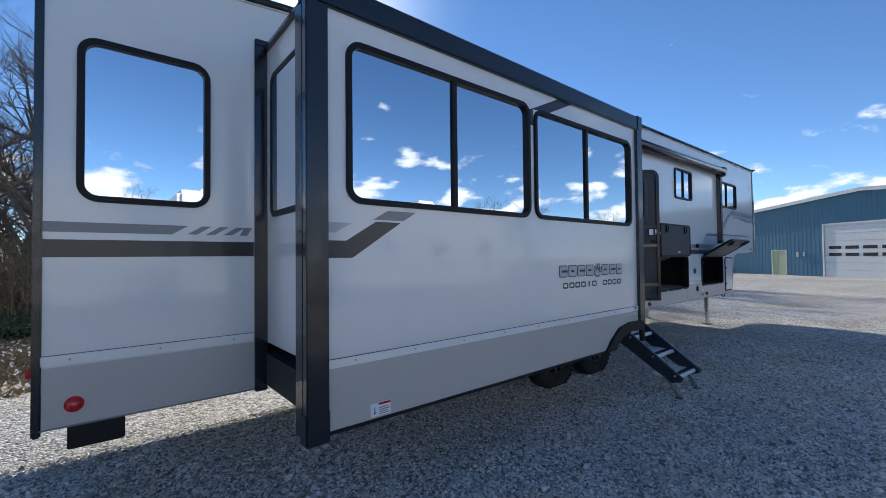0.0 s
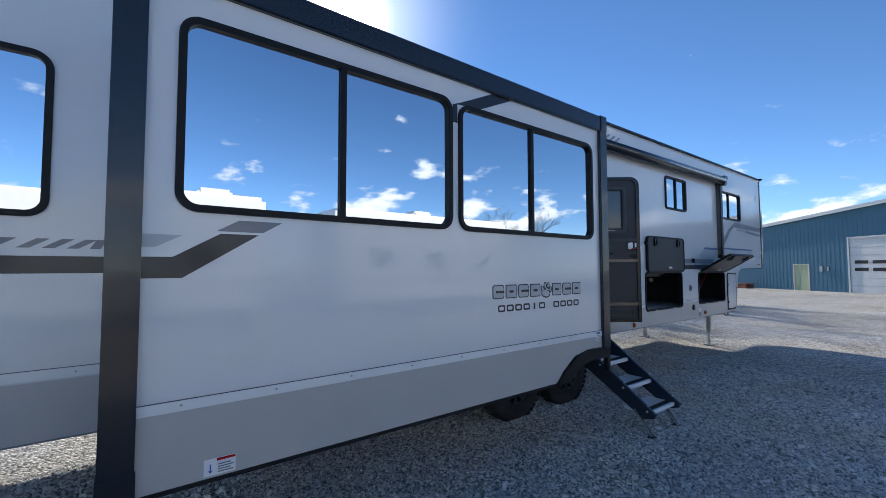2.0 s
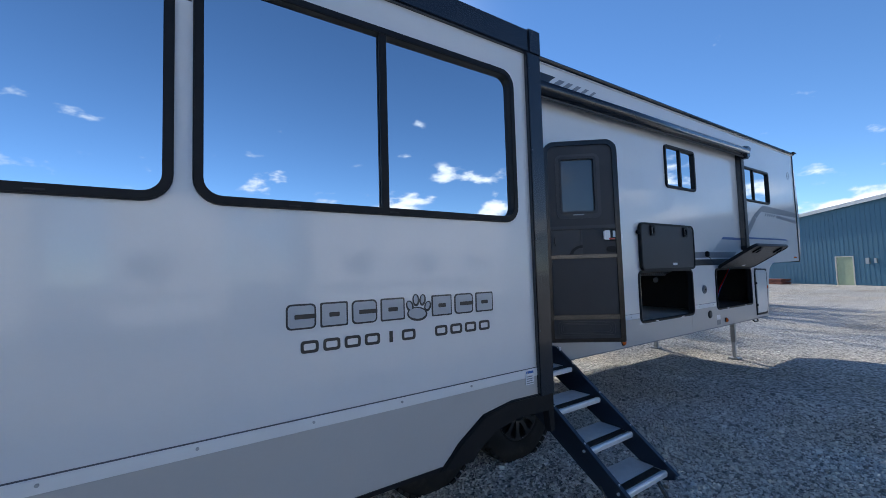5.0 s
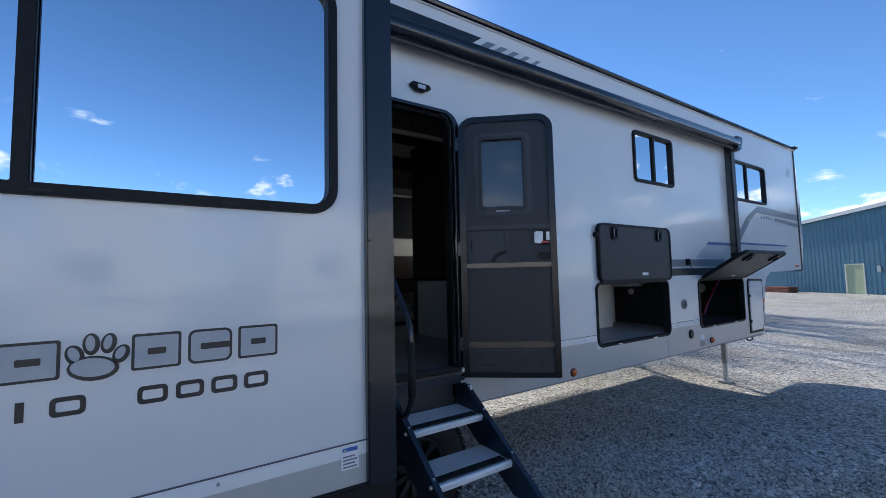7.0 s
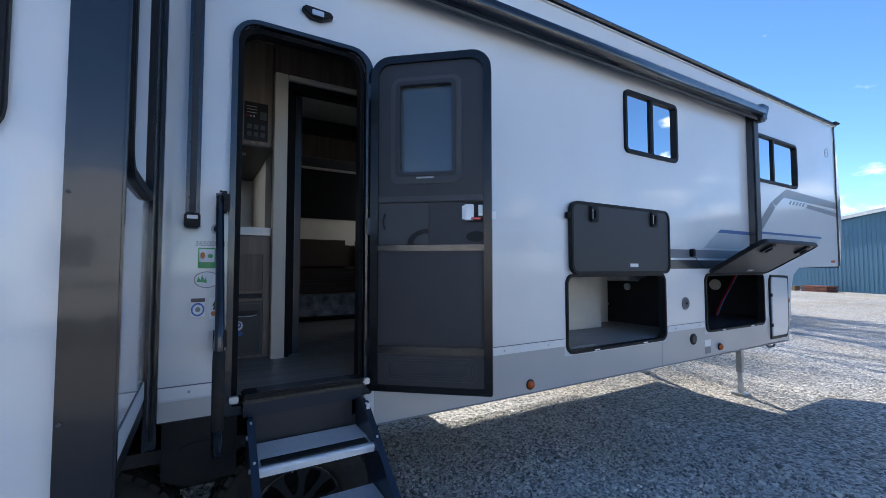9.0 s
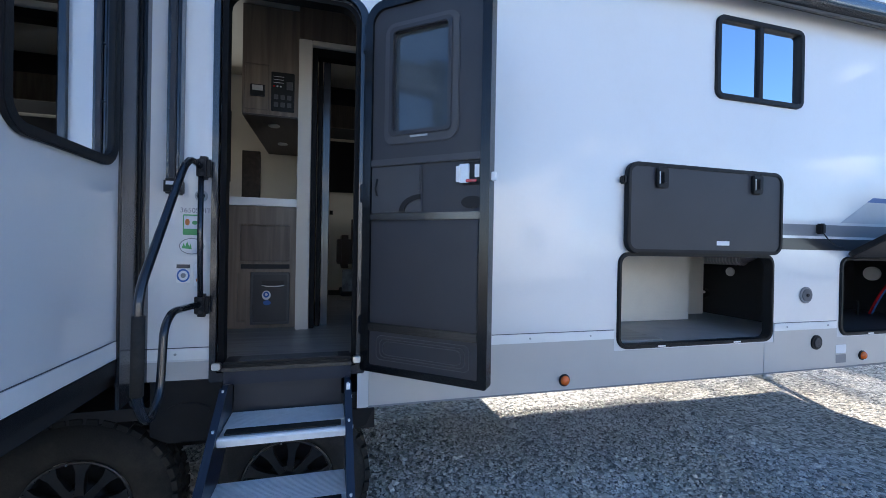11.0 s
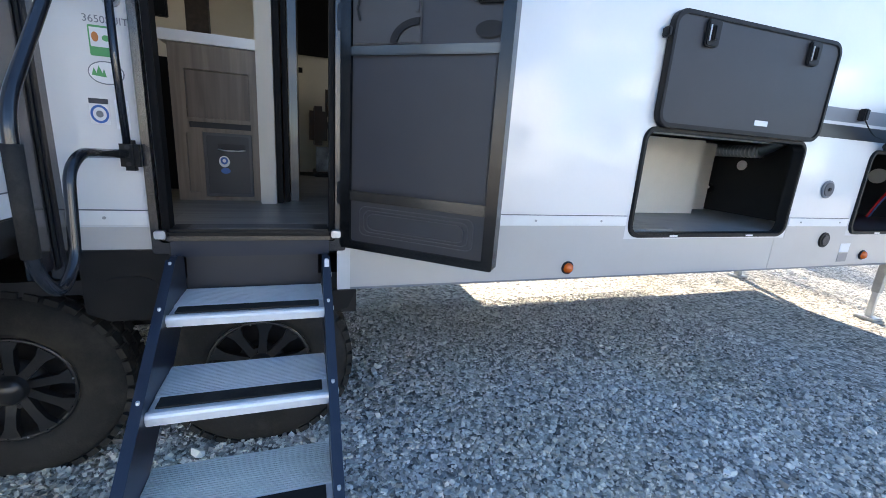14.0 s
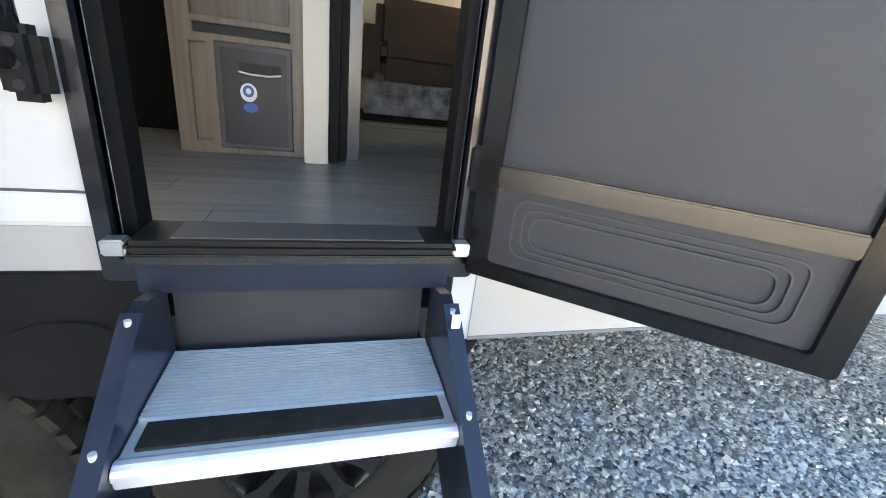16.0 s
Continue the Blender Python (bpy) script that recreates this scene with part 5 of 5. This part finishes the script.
def upper_cabinet():
    c = thing("wall_cabinet", (5.2, 4.3, 2.6), "brown wood wall cabinet with switch panel", "wall cabinet")
    part("body", box(5.03, 5.418, 4.10, 5.445, 2.612, 3.395, 0.003), CABWOOD, c)
    part("underside", box(5.032, 5.416, 4.104, 5.44, 2.60, 2.611), DARKWOOD, c, "dark brown underside")
    part("door_line", slab([(5.045, 2.64), (5.21, 2.64), (5.21, 2.97), (5.045, 2.97)], 4.094, 4.0995, [[(5.05, 2.645), (5.205, 2.645), (5.205, 2.965), (5.05, 2.965)]]), PANELWOOD, c)
    p_ = part("switch_panel", box(5.225, 5.385, 4.090, 4.099, 2.64, 2.925, 0.003), BLACKPL, c, "black control panel with switches")
    for i in range(3):
        for j in range(2):
            part("rocker_switch", box(5.245 + i * 0.045, 5.275 + i * 0.045, 4.083, 4.0895, 2.67 + j * 0.055, 2.705 + j * 0.055, 0.003), CHARCOAL2, p_)
    part("dial_plate", box(5.33, 5.375, 4.084, 4.0895, 2.80, 2.86, 0.003), CHARCOAL2, p_)
    for i in range(3):
        part("indicator", box(5.24 + i * 0.022, 5.252 + i * 0.022, 4.086, 4.0895, 2.815, 2.825), RED if i == 0 else STEEL, p_)
        part("legend_bar", box(5.24, 5.31, 4.0885, 4.0895, 2.845 + i * 0.022, 2.849 + i * 0.022), STEEL, p_)
    t_ = part("thermostat", box(5.085, 5.185, 4.085, 4.099, 2.735, 2.82, 0.004), BLACKPL, c, "black thermostat")
    part("display", box(5.10, 5.17, 4.082, 4.0845, 2.775, 2.812), STEEL, t_)
    for y in (4.32, 4.92):
        part("puck_light", disc(5.22, y, 2.592, 0.042, 0.014, 24, axis="z", bevel=0.003), STEEL, c, "round silver puck light")
    return c


upper_cabinet()
dk = thing("dark_cabinet", (4.5, 5.2, 1.06), "low black cabinet with doors inside the camper", "cabinet")
part("carcass", box(3.55, 4.90, 4.62, 5.40, 1.062, 1.93, 0.006), BLACKMATTE, dk)
for k in range(2):
    part("door_panel", box(4.01 + k * 0.445, 4.445 + k * 0.445, 4.605, 4.618, 1.10, 1.90, 0.004), BLACKMATTE, dk)
for x0, x1, m_ in ((4.70, 4.78, IVORY), (4.781, 4.95, DARKWOOD)):
    part("wall_strip", box(x0, x1, 5.44, 5.498, 1.06, 2.62, 0.003), m_, trailer)
uc = thing("upper_locker", (4.7, 5.4, 2.75), "black glass-fronted locker high on the inner wall", "wall cabinet")
part("locker_box", box(3.9, 4.485, 5.36, 5.498, 3.08, 3.30, 0.006), BLACKMATTE, uc)
tv = thing("television", (4.5, 5.48, 2.1), "black flat television on a stand over the black cabinet", "television")
part("screen_panel", box(3.82, 4.817, 4.75, 4.80, 2.20, 2.82, 0.006), BLACKMATTE, tv)
part("stand_bar", box(4.68, 4.70, 4.765, 4.785, 1.93, 2.20, 0.003), BLACKPL, tv)
part("stand_bar", box(3.95, 3.97, 4.765, 4.785, 1.93, 2.20, 0.003), BLACKPL, tv)
part("maker_bar", box(4.68, 4.76, 4.747, 4.7495, 2.76, 2.775), STEEL, tv)


def sofa():
    s_ = thing("recliner_sofa", (6.6, 6.3, 1.06), "dark brown tufted leather recliner sofa", "sofa")
    part("base", box(5.78, 7.7, 5.98, 6.75, 1.062, 1.10, 0.01), BLACKPL, s_)
    part("base_panel", box(5.80, 7.68, 5.965, 5.978, 1.12, 1.385, 0.006), PATTERN, s_, "grey and white patterned panel")
    part("arm", box(5.74, 5.92, 5.97, 6.75, 1.40, 1.80, 0.05), LEATHER, s_, smooth=False)
    part("footrest", box(5.93, 6.75, 5.94, 6.1, 1.395, 1.56, 0.04), LEATHER, s_)
    for x in (5.93, 6.84):
        part("seat_cushion", box(x, x + 0.88, 6.0, 6.6, 1.53, 1.70, 0.05), LEATHER, s_)
        b_ = part("back_cushion", box(x, x + 0.88, 6.50, 6.74, 1.66, 2.10, 0.07), LEATHER, s_, "tufted back cushion")
        for i in range(4):
            for j in range(2):
                part("tuft_button", disc(x + 0.14 + i * 0.2, 6.497, 1.80 + j * 0.15, 0.014, 0.012, 10), LEATHER, b_)
    return s_


PATTERN = mat("grey_white_print", (0.30, 0.31, 0.34), 0.6, vary=0.8, scale=9)
sofa()
# window wall behind the sofa
part("window_blind", box(5.6, 7.6, 6.80, 6.858, 2.42, 3.12, 0.004), BLACKMATTE, trailer, "dark roller blind")
# slide ceiling in near-black, its shade put into the colour
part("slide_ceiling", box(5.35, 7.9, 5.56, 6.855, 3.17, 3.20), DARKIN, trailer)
part("slide_fascia", box(5.506, 7.9, 5.535, 5.558, 2.96, 3.21, 0.004), CABWOOD, trailer, "wood fascia over the slide opening")
# dark board standing in for the shaded gap above the fascia
part("fascia_gap_shade", box(5.506, 7.9, 5.54, 5.56, 3.211, 3.398), DARKIN, trailer)

# ---- blue metal building ----
U, NRM, P0 = Vector((-0.4907, -0.8713, 0)), Vector((-0.8713, 0.4907, 0)), Vector((40.6, 5.4, 0))
BT = Matrix(((U.x, -NRM.x, 0, P0.x), (U.y, -NRM.y, 0, P0.y), (0, 0, 1, 0), (0, 0, 0, 1)))
bld = tagged(new("metal_building"), "blue corrugated steel building with white roll-up door", "building")
bld.location = P0


def rz(s):
    return 6.02 - 0.086 * abs(s - 2.5)


L0, L1, DEEP = -12.5, 17.5, 24.0
part("front_wall", slab([(L0, 0), (-4.0, 0), (-4.0, 2.02), (-2.75, 2.02), (-2.75, 0), (0.0, 0), (0.0, 3.75), (4.4, 3.75), (4.4, 0), (L1, 0), (L1, rz(L1)), (2.5, rz(2.5)), (L0, rz(L0))], 0.0, 0.15, turn=BT), BLUEMETAL, bld, "blue steel front wall")
for k in range(int((L1 - L0) / 0.30)):
    s = L0 + 0.15 + k * 0.30
    z0 = 2.08 if -4.05 < s < -2.7 else (3.85 if -0.1 < s < 4.5 else 0.0)
    part("siding_rib", box(s, s + 0.022, -0.009, -0.001, z0, rz(s) - 0.03, turn=BT), BLUEMETAL, bld)
part("side_wall", box(L0, L0 + 0.15, 0.15, DEEP, 0, rz(L0), turn=BT), BLUEMETAL, bld)
part("side_wall", box(L1 - 0.15, L1, 0.15, DEEP, 0, rz(L1), turn=BT), BLUEMETAL, bld)
part("back_wall", box(L0, L1, DEEP, DEEP + 0.15, 0, rz(L0), turn=BT), BLUEMETAL, bld)
for a, c in ((L0 - 0.25, 2.5), (2.5, L1 + 0.25)):
    part("roof", slab([(a, rz(a)), (c, rz(c)), (c, rz(c) + 0.10), (a, rz(a) + 0.10)], -0.25, DEEP, turn=BT), ROOFW, bld, "pale metal roof")
    part("gable_trim", slab([(a, rz(a) - 0.14), (c, rz(c) - 0.14), (c, rz(c) + 0.11), (a, rz(a) + 0.11)], -0.28, -0.252, turn=BT), ROOFW, bld, "white gable trim")
od = part("roll_up_door", box(0.0, 4.4, 0.04, 0.12, 0.0, 3.75, turn=BT), ROOFW, bld, "white roll-up door with small windows")
for k in range(7):
    part("door_seam", box(0.0, 4.4, 0.032, 0.0395, 0.52 * k + 0.5, 0.52 * k + 0.515, turn=BT), STEEL, od)
for z in (1.50, 2.0):
    for k in range(4):
        part("door_light", box(0.28 + k * 1.05, 1.08 + k * 1.05, 0.030, 0.0395, z, z + 0.22, turn=BT), DARKIN, od, "dark narrow window")
for s in (-0.10, 4.40):
    part("door_trim", box(s, s + 0.10, -0.03, 0.03, 0, 3.85, turn=BT), ROOFW, bld)
part("door_trim", box(0.0, 4.4, -0.03, 0.03, 3.75, 3.85, turn=BT), ROOFW, bld)
wd = part("walk_door", box(-3.92, -2.83, 0.03, 0.10, 0, 1.95, turn=BT), PALEGREEN, bld, "pale green steel door")
part("door_casing", slab([(-4.0, 0), (-3.92, 0), (-3.92, 1.95), (-2.83, 1.95), (-2.83, 0), (-2.75, 0), (-2.75, 2.02), (-4.0, 2.02)], -0.02, 0.06, turn=BT), IVORY, bld)
part("meter_box", box(-1.95, -1.72, -0.12, -0.025, 1.45, 1.85, 0.01, turn=BT), STEEL, bld)
part("meter_box", box(-1.45, -1.30, -0.10, -0.025, 1.5, 1.8, 0.01, turn=BT), STEEL, bld)


def board_pile(s0, s1, name, m_, h):
    o = thing(name, BT @ Vector((0.5 * (s0 + s1), -1.3, 0)), "stack of red-brown boards beside the blue building", "lumber pile")
    for k in range(int(h / 0.11)):
        part("board", box(s0 + 0.05 * (k % 2), s1 - 0.06 * ((k + 1) % 2), -1.7, -0.9, 0.11 * k, 0.11 * k + 0.09, 0.01, turn=BT), m_, o)
    return o


board_pile(-8.7, -6.6, "lumber_stack", RUST, 0.5)
cr = thing("wooden_crate", BT @ Vector((-9.2, -1.6, 0)), "small tan wooden crate on gravel", "crate")
for k in range(4):
    part("slat", box(-9.4, -9.0, -1.85, -1.45, 0.09 * k, 0.09 * k + 0.08, 0.008, turn=BT), BRUSH, cr)


# ---- bare trees ----
def bare_tree(name, seed, height, at, label):
    rng = random.Random(seed)
    root = thing(name, at, label, "tree")
    trunk, twigs = bmesh.new(), bmesh.new()

    def grow(p, d, length, r, level):
        n = 4 if level < 2 else 3
        pts, rad = [p], [r]
        for i in range(n):
            d = (d + Vector((rng.gauss(0, 0.13), rng.gauss(0, 0.13), rng.gauss(0.05, 0.08)))).normalized()
            p = p + d * length / n
            pts.append(p)
            rad.append(r * (1 - 0.55 * (i + 1) / n))
        tube(pts, r, 7 if level == 0 else (5 if level == 1 else 3), trunk if level < 2 else twigs, taper=rad, cap=False)
        if level >= 4:
            return
        for i in range((9, 6, 5, 5)[level]):
            f = rng.uniform(0.35, 1.0)
            k = min(int(f * n), n - 1)
            q = pts[k].lerp(pts[k + 1], f * n - k)
            side_ = Vector((rng.gauss(0, 1), rng.gauss(0, 1), rng.gauss(0.3, 0.5))).normalized()
            grow(q, (d * 0.55 + side_ * 0.75).normalized(), length * rng.uniform(0.42, 0.62), rad[k] * 0.55, level + 1)

    at = Vector(at)
    grow(at - Vector((0, 0, 0.05)), Vector((0, 0, 1)), height * 0.55, height * 0.017, 0)
    part("trunk", trunk, BARK, root)
    part("crown", twigs, BARK, root, "bare grey twigs")
    return root


first = [bare_tree("bare_tree", 11 + k, h, (0, 0, 0), "leafless tree with grey-brown branches at the lot edge") for k, h in enumerate((9.5, 8.0, 11.0))]
spots = random.Random(5)
woods = [(-1.55, 15.6), (-1.9, 18.2), (-1.2, 21.5), (-2.6, 17.0), (-2.9, 23.5), (-4.2, 17.0), (-6.0, 16.2), (-3.9, 33.0), (-2.1, 28.0), (-1.6, 19.5), (-3.6, 21.0), (-5.4, 22.5), (-8.0, 20.0), (-2.4, 25.0), (-4.8, 27.0), (-9.5, 25.0), (-0.6, 24.0), (-6.6, 30.0), (-1.5, 31.0),
         (30.0, -26.0), (35.0, -30.0), (24.0, -33.0), (41.0, -27.0), (46.0, -31.0), (18.0, -40.0), (10.0, -42.0), (2.0, -45.0), (-10.0, -38.0), (28.0, -40.0), (52.0, -24.0), (38.0, -38.0)]
for k, (x, y) in enumerate(woods):
    m = Matrix.Translation((x, y, 0)) @ Matrix.Rotation(spots.uniform(0, 6.28), 4, "Z") @ Matrix.Scale(spots.uniform(0.8, 1.15), 4)
    if k < 3:
        first[k].matrix_basis = m
    else:
        t = copy_thing(first[k % 3], m)
        t.scale = (m.to_scale())
# trees hidden behind the trailer, added to throw branch shadows on the lot
for k, (x, y, sc) in enumerate(((21.0, 19.5, 1.38), (24.5, 22.0, 1.38), (18.8, 22.5, 1.3), (27.5, 20.5, 1.35), (22.8, 17.8, 1.1), (19.6, 12.4, 0.82), (21.6, 11.2, 0.8), (23.8, 12.6, 0.85), (25.6, 11.0, 0.8), (17.4, 12.9, 0.8), (20.6, 14.6, 0.95), (24.8, 15.4, 0.95), (15.4, 13.6, 0.78), (13.0, 13.0, 0.75))):
    t = copy_thing(first[k % 3], Matrix.Translation((x, y, 0)))
    t.scale = (sc, sc, sc)
for t in first:
    t["group"] = "bare trees"


def brush_strip(x0, x1, y0, y1, n, hmax, m_, seed):
    rng = random.Random(seed)
    b_ = bmesh.new()
    for i in range(n):
        p = Vector((rng.uniform(x0, x1), rng.uniform(y0, y1), 0))
        h_ = rng.uniform(0.3, 1.0) * hmax
        d = Vector((rng.gauss(0, 0.3), rng.gauss(0, 0.3), 1))
        w = Vector((rng.gauss(0, 1), rng.gauss(0, 1), 0)).normalized() * 0.012
        q = p + d * h_
        b_.faces.new([b_.verts.new(v_) for v_ in (p - w, p + w, q + w * 0.3, q - w * 0.3)])
        for k in range(3):
            c_ = p.lerp(q, rng.uniform(0.3, 1)) + Vector((rng.gauss(0, 0.12), rng.gauss(0, 0.12), 0))
            e_ = Vector((rng.gauss(0, 1), rng.gauss(0, 1), rng.gauss(0, 1))).normalized() * 0.05
            g_ = e_.orthogonal().normalized() * 0.03
            b_.faces.new([b_.verts.new(v_) for v_ in (c_ - e_, c_ + g_, c_ + e_, c_ - g_)])
    return b_


tagged(part("underbrush", brush_strip(-9, 1.0, 14.2, 30, 9000, 2.6, BRUSH, 2), BRUSH), "dry tan underbrush and saplings under the trees", "underbrush", kind="stuff")
tagged(part("ivy_patch", brush_strip(-3.6, -1.2, 12.6, 14.6, 700, 0.5, EVERGREEN, 4), EVERGREEN), "low green ivy at the wood's edge", "ground cover", kind="stuff")
tagged(part("leaf_litter", brush_strip(-7, 0.5, 7.5, 16, 3500, 0.05, BRUSH, 6), BRUSH), "fallen brown leaves scattered over gravel", "fallen leaves", kind="stuff")
curb = thing("timber_curb", (-2.2, 12.9, 0), "low dark timber along the lot edge", "timber")
part("beam", box(-4.2, -0.8, 12.85, 13.05, 0, 0.22, 0.02), BLACKPL, curb)


# ---- campers parked across the lot, mirrored in the windows ----
def far_camper(x0, x1, y, h, label):
    c = thing("travel_trailer", (0.5 * (x0 + x1), y - 1.2, 0), label, "camper trailer", "campers across the lot")
    part("body", box(x0, x1, y - 2.4, y, 0.55, h, 0.12), WTRIM, c)
    part("stripe", box(x0 + 0.2, x1 - 0.2, y + 0.001, y + 0.006, 1.25, 1.45), GREYVINYL, c)
    for k in range(3 if x1 - x0 > 4 else 1):
        wx_ = x0 + (x1 - x0) * (0.15 + 0.3 * k)
        part("window", box(wx_, wx_ + 0.9, y + 0.001, y + 0.02, 1.75, 2.4, 0.005), BLACKPL, c)
    part("roof_unit", box(0.5 * (x0 + x1) - 0.45, 0.5 * (x0 + x1) + 0.45, y - 1.6, y - 0.8, h, h + 0.26, 0.08), WTRIM, c, "roof air conditioner")
    part("roof_vent", box(x0 + 1.6, x0 + 2.0, y - 1.4, y - 1.0, h, h + 0.14, 0.04), BLACKPL, c)
    for s in (-0.45, 0.45):
        part("wheel", disc(0.5 * (x0 + x1) + s, y - 0.12, 0.36, 0.36, 0.22, 24, bevel=0.03), RUBBER, c)
    return c


far_camper(-9.5, 0.4, -7.6, 3.75, "white travel trailer parked on gravel across the lot")
far_camper(1.7, 4.1, -8.0, 3.8, "white trailer parked end-on across the lot")
far_camper(6.4, 14.5, -8.4, 3.8, "white travel trailer parked on gravel across the lot")
